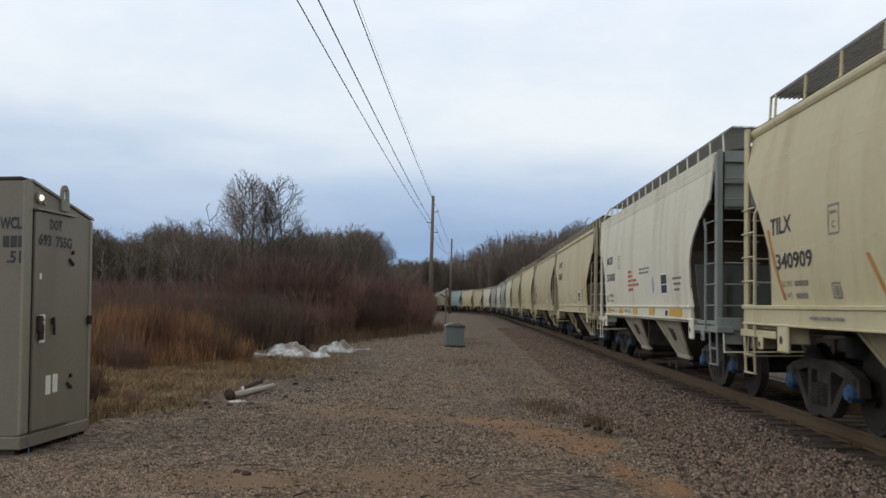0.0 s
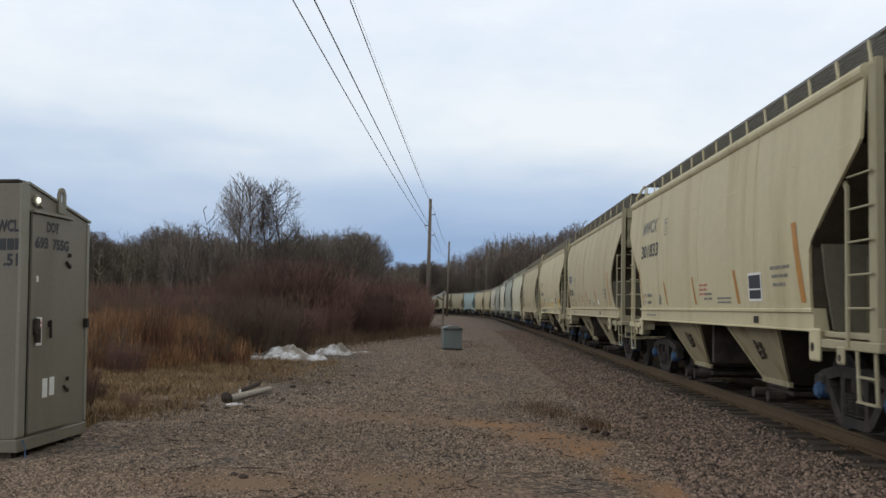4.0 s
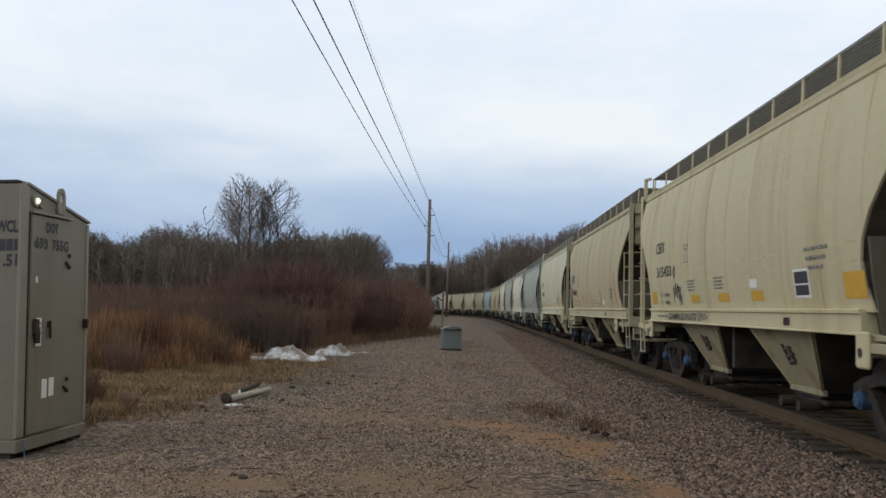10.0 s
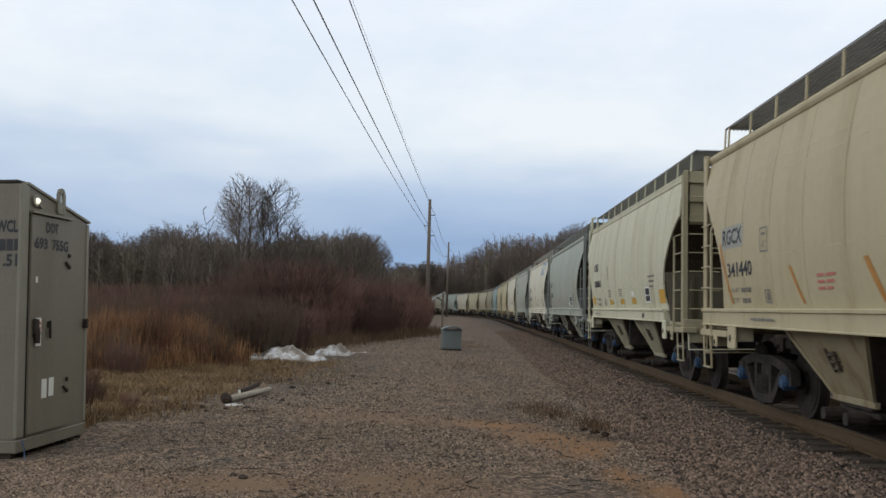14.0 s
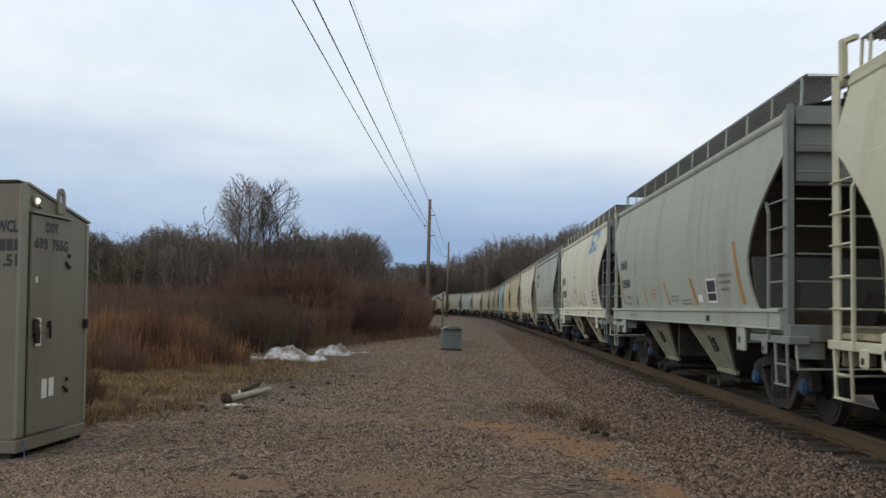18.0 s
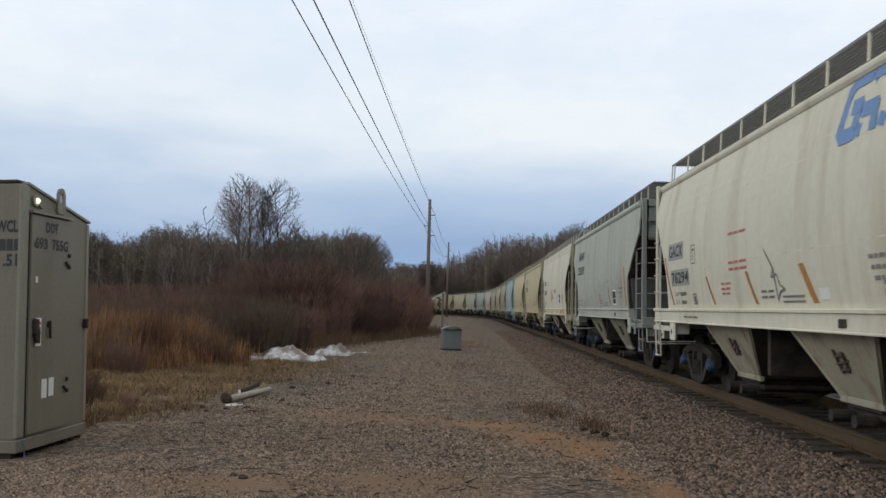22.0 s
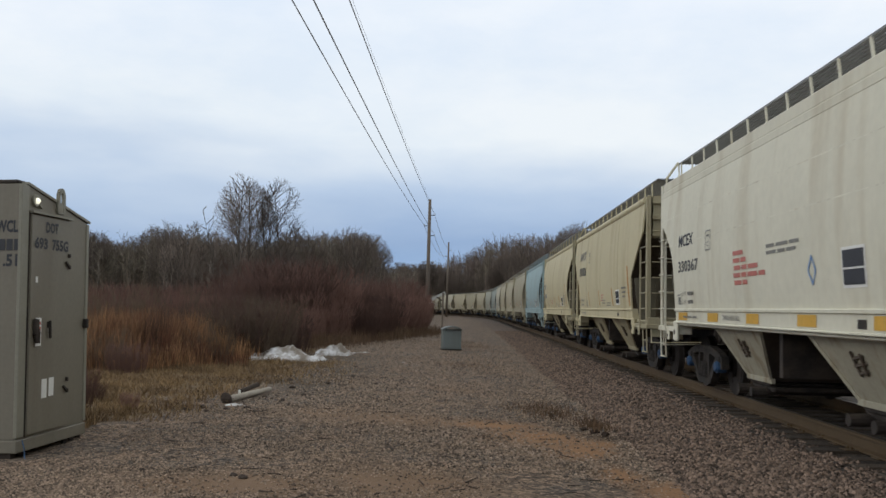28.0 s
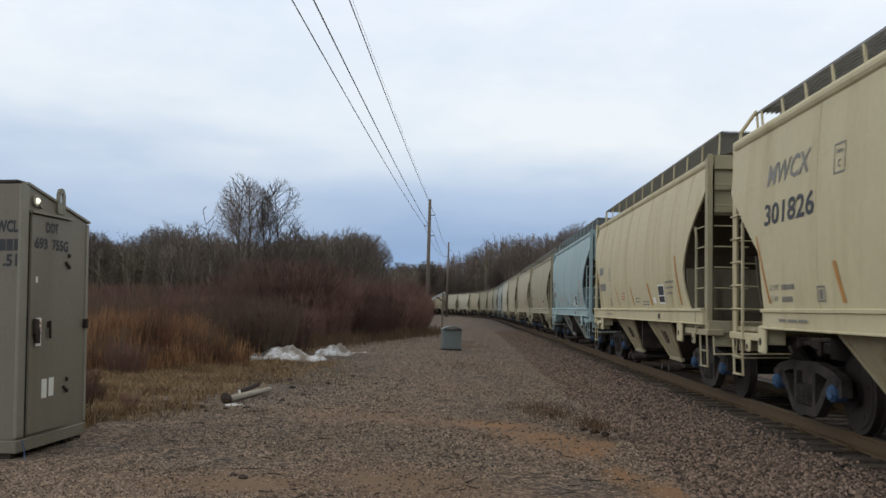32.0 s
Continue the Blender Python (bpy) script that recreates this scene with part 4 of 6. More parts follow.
# kind, colour, ends, marks, number, label; from the head of the train to its tail
CARS = [
    ("round", BEIGE, BEIGE, "", "", "beige covered hopper car with rounded ribbed sides"),
    ("smooth", BEIGE, OLIVE, "TILX", "340909", "beige covered hopper car with orange stripes and black lettering"),
    ("plain", WHITE, GREY_END, "MCEX", "330383", "white covered hopper car with yellow sill reflectors, grey ends"),
    ("angle", BEIGE, OLIVE, "MWCX", "301833", "cream covered hopper car with angular ends and orange stripes"),
    ("round", TAN, OLIVE, "RGCX", "341233", "olive-beige covered hopper car with a grey repainted patch"),
    ("ridge", BEIGE, OLIVE, "CBFX", "315433", "beige covered hopper car with yellow squares and black graffiti"),
    ("round", TAN, OLIVE, "RGCX", "341440", "tan covered hopper car with orange stripes on curved sides"),
    ("ridge", PALE, OLIVE, "FURX", "808861", "pale greenish white covered hopper car with yellow squares"),
    ("smooth", GREEN, GREY_END, "NAHX", "328360", "grey-green covered hopper car with orange stripes"),
    ("smooth", WHITE, GREY_END, "GACX", "76294", "white covered hopper car with a blue emblem high on its side"),
    ("angle", PALE_GREY, GREY_END, "NAHX", "32530", "grey covered hopper car with a faint sprayed scrawl"),
    ("plain", WHITE, OLIVE, "MCEX", "330367", "white covered hopper car with red warning text and yellow reflectors"),
    ("angle", BEIGE, OLIVE, "MWCX", "301826", "cream covered hopper car with angular ends and orange stripes"),
    ("round", BEIGE, OLIVE, "", "", "beige covered hopper car with rounded ribbed sides"),
    ("round", BLUE, BLUE, "", "", "light blue covered hopper car"),
# distant cars: paint mixed half with pale grey, as haze
] + [(k, tuple(0.5 * q + g for q, g in zip(c, (0.19, 0.185, 0.15))), e, "", "", lab) for k, c, e, lab in (
    ("round", OLIVE, OLIVE, "olive-beige covered hopper car"), ("round", TAN, OLIVE, "tan covered hopper car"), ("angle", BEIGE, OLIVE, "cream covered hopper car"),
    ("plain", WHITE, OLIVE, "white covered hopper car"), ("round", BLUE, BLUE, "light blue covered hopper car"), ("round", GREEN, GREY_END, "grey-green covered hopper car"),
    ("round", TAN, OLIVE, "tan covered hopper car"), ("angle", OLIVE, OLIVE, "olive-beige covered hopper car"), ("round", TAN, OLIVE, "tan covered hopper car"),
    ("round", WHITE, OLIVE, "white covered hopper car"), ("plain", WHITE, OLIVE, "white covered hopper car"), ("round", TAN, OLIVE, "tan covered hopper car"),
    ("round", BEIGE, OLIVE, "beige covered hopper car"))]
train = []
for i, (kind, color, ends, marks, number, label) in enumerate(CARS):
    if kind not in PROTO:
        PROTO[kind] = car = hopper_car(*KINDS[kind])
    else:
        car = copy_thing(PROTO[kind], pose(0, 0, 0))
    tagged(car, label, "railcar", "cars of the freight train")
    train.append(car)
WORDS = {
    "TILX": ((1.41, 2.24, 0.72, 0.20), (1.56, 1.82, 1.16, 0.19), 0.0), "MCEX": ((1.91, 2.44, 0.98, 0.20), (1.88, 2.01, 1.33, 0.19), 0.10),
    "MWCX": ((1.75, 2.88, 1.42, 0.26), (1.69, 2.40, 1.62, 0.27), 0.25), "RGCX": ((1.45, 2.28, 0.88, 0.22), (1.62, 1.83, 1.10, 0.20), 0.0),
    "CBFX": ((2.08, 2.42, 0.74, 0.21), (2.11, 1.98, 1.23, 0.19), 0.0), "FURX": ((2.00, 2.41, 0.82, 0.22), (2.08, 1.98, 1.20, 0.19), 0.0),
    "NAHX": ((1.50, 2.28, 0.88, 0.20), (1.63, 1.86, 1.01, 0.20), 0.0), "GACX": ((1.64, 2.29, 0.98, 0.21), (1.77, 1.83, 1.20, 0.20), 0.0),
    "NAHX angle": ((1.76, 2.92, 1.30, 0.25), (1.70, 2.46, 1.44, 0.26), 0.22)}
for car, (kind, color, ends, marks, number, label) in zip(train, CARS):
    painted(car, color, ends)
    bulge, sill_in = KINDS[kind][0], KINDS[kind][4]
    if marks:
        # inset, height over the rail, width and letter height of the marks and of the number
        (mi, mz, mw, mh), (ni, nz, nw, nh), slant = WORDS[marks if number != "32530" else "NAHX angle"]
        if marks in ("RGCX", "GACX"):
            mark(car, "repaint_patch", mi - 0.06, mz - 0.05, mw + 0.12, mh + 0.09, bulge, M_PATCH, "grey repainted patch", lift=0.003)
        if marks == "GACX":
            mark(car, "repaint_patch", ni - 0.05, nz - 0.04, nw + 0.10, nh + 0.08, bulge, M_PATCH, "grey repainted patch", lift=0.003)
        lettering(car, marks, mi, mz, mw, mh, bulge, M_LETTER_GREY if marks == "MWCX" else M_LETTER, slant)
        lettering(car, number, ni, nz, nw, nh, bulge, M_LETTER, 0.06)
        for word, zz, wide, tail in (("LD LMT", 1.62, 0.34, (0.05,) * 6), ("LT WT", 1.48, 0.28, (0.05,) * 5)):
            lettering(car, word, ni + 0.12, zz, wide, 0.065, bulge, M_LETTER_GREY, 0.0, bold=0.0)
            bars(car, ni + 0.54, zz, tail, bulge, M_LETTER_GREY, 0.06, 0.022)
    else:
        bars(car, 1.5, 2.28, (0.7,), bulge, M_LETTER_GREY, 0.2)
        bars(car, 1.6, 1.86, (0.95,), bulge, M_LETTER_GREY, 0.19)
    # boxed inspection stencil
    box_at, bz = {"round": (3.08, 2.10), "smooth": (3.20, 2.12), "ridge": (4.30, 2.16), "plain": (3.66, 2.28), "angle": (3.80, 2.74)}[kind]
    mark(car, "stencil_box", box_at, bz, 0.28, 0.018, bulge, M_LETTER_GREY)
    mark(car, "stencil_box", box_at, bz + 0.29, 0.28, 0.018, bulge, M_LETTER_GREY)
    mark(car, "stencil_box", box_at, bz, 0.018, 0.29, bulge, M_LETTER_GREY)
    mark(car, "stencil_box", box_at + 0.262, bz, 0.018, 0.29, bulge, M_LETTER_GREY)
    lettering(car, "C", box_at + 0.10, bz + 0.06, 0.08, 0.08, bulge, M_LETTER_GREY)
    bars(car, box_at + 0.06, bz + 0.21, (0.15,), bulge, M_LETTER_GREY, 0.03)
    # smaller square stencil with a leaning mark
    q_at, qz = {"round": 3.10, "smooth": 3.15, "ridge": 3.75, "plain": 1.72, "angle": 3.30}[kind], 1.47
    for dx, dz, w, h in ((0, 0, 0.22, 0.02), (0, 0.15, 0.22, 0.02), (0, 0, 0.02, 0.17), (0.20, 0, 0.02, 0.17), (0.06, 0.03, 0.10, 0.10)):
        mark(car, "stencil_square", q_at + dx, qz + dz, w, h, bulge, M_LETTER_GREY)
    for k, row in enumerate(((0.10, 0.06, 0.12, 0.05, 0.10, 0.08), (0.06, 0.11, 0.05, 0.09, 0.12), (0.12, 0.05, 0.10, 0.06))):
        bars(car, 9.75 + 0.04 * k, (1.86 if kind != "ridge" else 2.02) - 0.10 * k, row, bulge, M_LETTER_GREY, 0.04, 0.03)
    # maker's print along the sill
    b = bars(car, 2.6 if sill_in < 1 else 2.1, 1.25, (0.24, 0.30, 0.26), 0.0, M_LETTER_GREY, 0.03)
    b.location.x = 0.038
    mark(car, "data_plate", 9.0, 1.21, 0.20, 0.09, 0.0, M_DARK, "small dark data plate", x=-1.576)
    if kind == "plain":
        for ins, wide in ((1.72, 0.62), (3.62, 0.58), (5.55, 0.52), (7.42, 0.56), (9.35, 1.02)):
            mark(car, "yellow_reflector", ins, 1.205, wide, 0.13, bulge, M_YELLOW, "yellow reflector on the sill", x=-1.577)
        for k in range(4):
            bars(car, 5.10 + 0.03 * (k % 2), 2.02 - 0.10 * k, (0.3, 0.22, 0.4, 0.25)[: 2 + k % 3], bulge, M_RED, 0.06)
        bars(car, 5.10, 2.12, (0.45,), bulge, M_RED, 0.06)
        bars(car, 6.50, 2.14, (0.3, 0.4, 0.3), bulge, M_LETTER_GREY, 0.04)
        bars(car, 6.50, 2.06, (0.35, 0.25, 0.3), bulge, M_LETTER_GREY, 0.04)
        b = lettering(car, "THROUGH SILL", 4.45, 1.235, 0.85, 0.07, 0.0, M_LETTER_GREY)
        b.location.x = 0.040
        mark(car, "placard", 8.72, 1.60, 0.54, 0.40, bulge, M_WHITE, "black and white placard", lift=0.004)
        mark(car, "placard_panel", 8.75, 1.63, 0.48, 0.15, bulge, M_LETTER, lift=0.008)
        mark(car, "placard_panel", 8.75, 1.80, 0.48, 0.17, bulge, M_LETTER, lift=0.008)
        stroke(car, "diamond_mark", [(0, 0.5), (0.35, 1), (0.7, 0.5), (0.35, 0), (0, 0.5)], 7.84, 1.66, 0.3, bulge, M_BLUE_LOGO, 0.03)
    elif kind == "ridge":
        for ins, wide, high in ((1.50, 0.46, 0.22), (4.60, 0.50, 0.12), (6.22, 0.54, 0.12), (7.76, 0.50, 0.13), (10.72, 0.50, 0.26)):
            mark(car, "yellow_square", ins, 1.50, wide, high, bulge, M_YELLOW, "yellow reflector square")
        mark(car, "placard", 9.36, 1.52, 0.48, 0.32, bulge, M_WHITE, "black placard with a white border", lift=0.004)
        mark(car, "placard_panel", 9.40, 1.55, 0.40, 0.11, bulge, M_LETTER, lift=0.008)
        mark(car, "placard_panel", 9.40, 1.68, 0.40, 0.13, bulge, M_LETTER, lift=0.008)
        mark(car, "white_label", 7.76, 1.67, 0.29, 0.11, bulge, M_WHITE, "small white label")
        for at_y in (4.42, 6.05):
            for k in range(4):
                bars(car, at_y, 1.84 - 0.05 * k, (0.5 - 0.06 * (k % 2),), bulge, M_LETTER_GREY, 0.022)
    else:
        # orange conspicuity stripes leaning with the ends
        if kind == "angle":
            stripes = ((1.76, 0.85, 0.06, -0.48), (3.95, 0.42, 0.09, -0.50), (6.05, 0.44, 0.09, -0.45), (8.35, 0.46, 0.12, -0.40), (10.72, 0.90, 0.15, -0.25))
        else:
            stripes = ((1.66, 0.86, 0.09, -0.45), (4.35, 0.43, 0.08, -0.72), (6.32, 0.43, 0.11, -0.70), (8.28, 0.44, 0.15, -0.70), (10.78, 0.86, 0.12, -0.30))
        for ins, h, w, sl in stripes:
            mark(car, "orange_stripe", ins, 1.46, w, h, bulge, M_ORANGE, "orange reflective stripe", slant=sl)
        for k in range(3):
            bars(car, 4.85 if kind != "angle" else 6.35, 1.74 - 0.07 * k, (0.20, 0.24 - 0.05 * k), bulge, M_RED, 0.03)
        for k in range(2):
            bars(car, 6.60, 1.60 - 0.07 * k, (0.22, 0.2), bulge, M_LETTER_GREY, 0.03)
            bars(car, 7.35, 1.53 - 0.06 * k, (0.7,), bulge, M_LETTER_GREY, 0.025)
        if marks not in ("RGCX", "TILX", "GACX"):
            mark(car, "placard", 9.04 if kind != "angle" else 8.86, 1.49, 0.54, 0.36, bulge, M_WHITE, "black and white placard")
            mark(car, "placard_panel", 9.08 if kind != "angle" else 8.90, 1.52, 0.46, 0.11, bulge, M_LETTER, lift=0.008)
            mark(car, "placard_panel", 9.08 if kind != "angle" else 8.90, 1.65, 0.46, 0.17, bulge, M_LETTER, lift=0.008)
        if kind != "angle":
            mark(car, "white_label", 8.48, 1.50, 0.28, 0.12, bulge, M_WHITE, "white label")
    if number == "315433":
        stroke(car, "graffiti", [(0.3, 0.9), (0.2, 0.75), (0.3, 0.62), (0.45, 0.75), (0.4, 0.95), (0.3, 0.9)], 3.35, 1.55, 0.62, bulge, M_LETTER, 0.035)
        stroke(car, "graffiti", [(0.05, 0.0), (0.1, 0.35), (0.22, 0.1), (0.34, 0.42), (0.42, 0.05), (0.55, 0.4), (0.62, 0.0), (0.85, 0.3)], 3.35, 1.55, 0.7, bulge, M_LETTER, 0.035)
        stroke(car, "graffiti", [(0.85, 0.0), (0.6, 0.32), (0.75, 0.3)], 3.35, 1.55, 0.7, bulge, M_LETTER, 0.035)
        g = lettering(car, "DAMN.SON.ITS", 3.05, 1.205, 1.95, 0.12, 0.0, M_LETTER, 0.25)
        g.location.x = 0.040
        g = stroke(car, "graffiti", [(0, 0), (0.1, 0.9), (0.5, 0.6), (0.4, 0.1), (0.9, 0.1), (1.1, 0.9), (1.3, 0.1), (1.6, 0.9), (1.8, 0.2), (2.2, 0.8), (2.6, 0.1), (3.0, 0.9), (3.4, 0.2), (4.2, 0.6)],
                   5.10, 1.205, 0.145, 0.0, M_LETTER, 0.018)
        g.location.x = 0.040
    if number == "32530":
        scr = [(0.0, 0.1), (0.1, 0.9), (0.5, 1.15), (0.7, 0.8), (0.3, 0.55), (0.7, 0.3), (0.4, 0.0), (0.9, 0.1), (1.0, 0.8), (1.35, 1.1), (1.5, 0.6), (1.2, 0.3), (1.6, 0.1), (1.9, 0.5),
               (1.8, 1.05), (2.2, 1.1), (2.1, 0.5), (2.5, 0.2), (2.8, 0.7), (2.7, 1.2), (3.1, 0.9), (2.9, 0.4), (3.4, 0.3), (3.6, 1.0), (3.9, 1.4), (4.0, 0.9), (3.7, 0.6), (4.3, 0.5), (4.7, 1.3), (4.5, 0.6), (4.9, 0.1)]
        for cut in range(0, len(scr) - 6, 6):
            stroke(car, "graffiti", [(a * 1.25, b * 0.9) for a, b in scr[cut:cut + 7]], 6.3, 1.42, 0.70, bulge, M_GRAFFITI, 0.026)
        for dx, size in ((4.15, 0.22), (4.75, 0.30)):
            stroke(car, "graffiti", [(0, 0), (0.3, 1.1), (0.8, 0.7), (0.5, 0.2), (1.1, 0.1), (1.4, 1.0), (1.9, 0.3)], dx, 1.46, size, bulge, M_GRAFFITI, 0.02)
    if number == "76294":
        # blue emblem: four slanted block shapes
        for k, pts in enumerate(([(0.60, 0.95), (0.15, 0.95), (0.02, 0.80), (0.0, 0.12), (0.12, 0.0), (0.50, 0.0), (0.54, 0.48), (0.32, 0.48)], [(0.66, 0.0), (0.80, 0.95), (1.05, 0.95), (1.16, 0.0), (1.10, 0.34), (0.74, 0.34)],
                                 [(1.12, 0.95), (1.72, 0.95), (1.42, 0.95), (1.42, 0.0)], [(1.66, 0.0), (2.28, 0.95), (1.98, 0.48), (1.78, 0.95), (2.20, 0.0)])):
            stroke(car, "emblem", [(a * 1.22 + 0.25 * b, b) for a, b in pts], 8.98, 3.10, 0.56, bulge, M_BLUE_LOGO, 0.15)
        for z0 in (2.42, 2.02, 1.93):
            bars(car, 5.30, z0, (0.24, 0.18, 0.30), bulge, M_RED, 0.035)
        for k in range(2):
            bars(car, 10.0, 1.62 - 0.09 * k, (0.32, 0.25), bulge, M_LETTER_GREY, 0.05)
        bird = [(0.0, 1.0), (0.45, 0.62), (0.30, 0.45), (0.62, 0.50), (0.75, 0.30), (1.0, 0.20), (0.72, 0.16), (0.55, 0.0), (0.50, 0.36), (0.45, 0.62)]
        stroke(car, "small_emblem", bird, 6.85, 1.50, 0.62, bulge, M_LETTER_GREY, 0.03)


# ---- equipment cabinet beside the crossing ----
def cabinet():
    cab = tagged(new("signal_cabinet"), "tall olive-grey steel signal cabinet with a padlocked door", "cabinet")
    W, D = 1.45, 1.40     # the door face runs along y from 0 to W at x = 0; the body reaches to x = -D
    prof = [(0, 0.10), (W, 0.10), (W, 2.31), (0.11, 2.58), (0, 2.575)]
    bm = bmesh.new()
    a = [bm.verts.new((0, y, z)) for y, z in prof]
    b = [bm.verts.new((-D, y, z)) for y, z in prof]
    bm.faces.new(a)
    bm.faces.new(b[::-1])
    for i in range(5):
        bm.faces.new([a[i], b[i], b[(i + 1) % 5], a[(i + 1) % 5]])
    bmesh.ops.recalc_face_normals(bm, faces=bm.faces[:])
    bmesh.ops.bevel(bm, geom=bm.edges[:], offset=0.012, segments=2, affect="EDGES")
    part("body", bm, M_CABINET, cab)
    bm = bmesh.new()
    box(bm, -D - 0.012, 0.012, -0.012, W + 0.012, -0.020, 0.105, 0.010)
    part("base_skirt", bm, M_CABINET, cab)
    for y in (0.02, W - 0.16):
        bm = bmesh.new()
        box(bm, -D + 0.05, -0.06, y, y + 0.10, -0.15, -0.020, 0.005)
        part("skid", bm, M_DARK, cab)
    bm = bmesh.new()
    sag = [(0.03, 0.06, 0.10), (0.06, 0.05, 0.02), (0.08, 0.02, -0.06), (0.14, -0.03, -0.10), (0.22, -0.06, -0.115)]
    for p_, q_ in zip(sag, sag[1:]):
        tube(bm, p_, q_, 0.006, sides=6)
    part("cord", bm, M_CAP, cab, "thin blue cord hanging to the ground")
    for k in range(3):
        bm = bmesh.new()
        y = W - 0.08 - 0.16 * k
        tube(bm, (-0.03, y, -0.02), (-0.03, y, -0.16), 0.028, sides=8)
        part("cable_conduit", bm, M_DARK, cab)
    bm = bmesh.new()
    box(bm, -0.025, 0.012, -0.012, 0.125, 0.125, 2.57, 0.006)
    part("corner_trim", bm, M_CABTRIM, cab, "lighter corner trim")
    bm = bmesh.new()
    box(bm, -0.02, 0.012, W - 0.05, W + 0.012, 0.125, 2.30, 0.006)
    part("corner_trim", bm, M_CABTRIM, cab, "lighter corner trim")
    bm = bmesh.new()
    beam(bm, (-D / 2, 0.10, 2.59), (-D / 2, W + 0.03, 2.325), D + 0.03, 0.025)
    part("roof_sheet", bm, M_CABTRIM, cab)
    bm = bmesh.new()
    box(bm, -0.55, -0.06, 0.03, 0.22, 2.575, 2.62, 0.015)
    part("vent_cap", bm, M_DARK, cab, "dark vent cap")
    # lifting eye
    bm = bmesh.new()
    for k in range(8):
        g0, g1 = math.pi * k / 8, math.pi * (k + 1) / 8
        beam(bm, (0.012, 0.775 + 0.055 * math.cos(g0), 2.545 + 0.055 * math.sin(g0)), (0.012, 0.775 + 0.055 * math.cos(g1), 2.545 + 0.055 * math.sin(g1)), 0.025, 0.05)
    for sgn in (-1, 1):
        beam(bm, (0.012, 0.775 + sgn * 0.06, 2.37), (0.012, 0.775 + sgn * 0.055, 2.55), 0.025, 0.05)
    box(bm, 0.0, 0.022, 0.70, 0.85, 2.35, 2.46, 0.004)
    part("lifting_eye", bm, M_CABTRIM, cab)
    # door
    bm = bmesh.new()
    box(bm, 0.003, 0.030, 0.155, 0.97, 0.135, 2.295, 0.006)
    door = part("door", bm, M_CABINET, cab)
    bm = bmesh.new()
    box(bm, 0.002, 0.010, 0.132, 0.153, 0.12, 2.31)
    part("door_gap", bm, M_DARK, cab)
    bm = bmesh.new()
    beam(bm, (0.03, 0.13, 2.315), (0.03, 0.99, 2.315), 0.05, 0.022)
    part("drip_rail", bm, M_CABTRIM, cab)
    for y, w, z, h in ((0.414, 0.10, 0.465, 0.19), (0.560, 0.10, 0.475, 0.185)):
        bm = bmesh.new()
        box(bm, 0.030, 0.034, y, y + w, z, z + h)
        part("sticker", bm, M_WHITE, door, "small white sticker")
    bm = bmesh.new()
    box(bm, 0.030, 0.034, 0.262, 0.375, 0.99, 1.27)
    part("sticker", bm, M_WHITE, door, "white notice with red and dark print")
    for z in (1.20, 1.15, 1.10):
        bm = bmesh.new()
        box(bm, 0.033, 0.037, 0.275, 0.36, z, z + 0.03)
        part("print_bar", bm, M_RED if z > 1.12 else M_LETTER, door)
    bm = bmesh.new()
    box(bm, 0.030, 0.075, 0.20, 0.27, 1.10, 1.26, 0.012)
    tube(bm, (0.06, 0.25, 1.16), (0.06, 0.25, 1.02), 0.028, sides=8)
    part("lock", bm, M_DARK, door, "black hasp and padlock")
    bm = bmesh.new()
    beam(bm, (0.055, 0.525, 1.06), (0.055, 0.510, 1.24), 0.02, 0.022)
    box(bm, 0.030, 0.055, 0.495, 0.53, 1.17, 1.23)
    part("handle", bm, M_DARK, door, "dark door handle")
    for z in (1.85, 0.55):
        bm = bmesh.new()
        box(bm, 0.030, 0.055, 0.92, 0.95, z - 0.07, z - 0.03, 0.004)
        box(bm, 0.030, 0.055, 0.915, 0.945, z + 0.05, z + 0.09, 0.004)
        beam(bm, (0.045, 0.85, z), (0.045, 0.93, z - 0.05), 0.02, 0.02)
        part("hinge", bm, M_DARK, door, "small dark hinge bracket")
    bm = bmesh.new()
    box(bm, 0.0, 0.05, W - 0.09, W - 0.03, 1.15, 1.25, 0.01)
    part("latch", bm, M_DARK, cab)
    bm = bmesh.new()
    box(bm, 0.030, 0.034, 0.245, 0.285, 1.62, 1.68)
    part("sticker", bm, M_WHITE, door)
    bm = bmesh.new()
    bmesh.ops.create_uvsphere(bm, u_segments=14, v_segments=8, radius=0.032, matrix=Matrix.Translation((0.03, 0.24, 2.43)))
    lamp = part("status_lamp", bm, M_LAMP, cab, "small lit white lamp", smooth=True)
    bm = bmesh.new()
    tube(bm, (0.0, 0.235, 2.435), (0.03, 0.235, 2.435), 0.06, sides=14)
    beam(bm, (0.02, 0.30, 2.40), (0.02, 0.36, 2.37), 0.02, 0.02)
    part("lamp_rim", bm, M_CABTRIM, lamp)
    for text, y0, y1, z, size in (("DOT", 0.425, 0.69, 2.135, 0.105), ("693", 0.205, 0.47, 1.965, 0.108), ("755G", 0.56, 0.915, 1.965, 0.108)):
        me = text_mesh(text, size * 1.36, 0.006)
        wide = max(v.co.x for v in me.vertices)
        for v in me.vertices:
            v.co = (0.034, y0 + v.co.x * (y1 - y0) / wide, z + v.co.y)
        part_of("lettering", me, M_LETTER, door, "black stencilled lettering")
    for text, x0, z in (("WCL", -0.245, 2.105), (".51", -0.175, 1.775)):
        me = text_mesh(text, 0.115 * 1.36, 0.006)
        wide = max(v.co.x for v in me.vertices)
        for v in me.vertices:
            v.co = (x0 + v.co.x * (-0.028 - x0) / wide, -0.004, z + v.co.y)
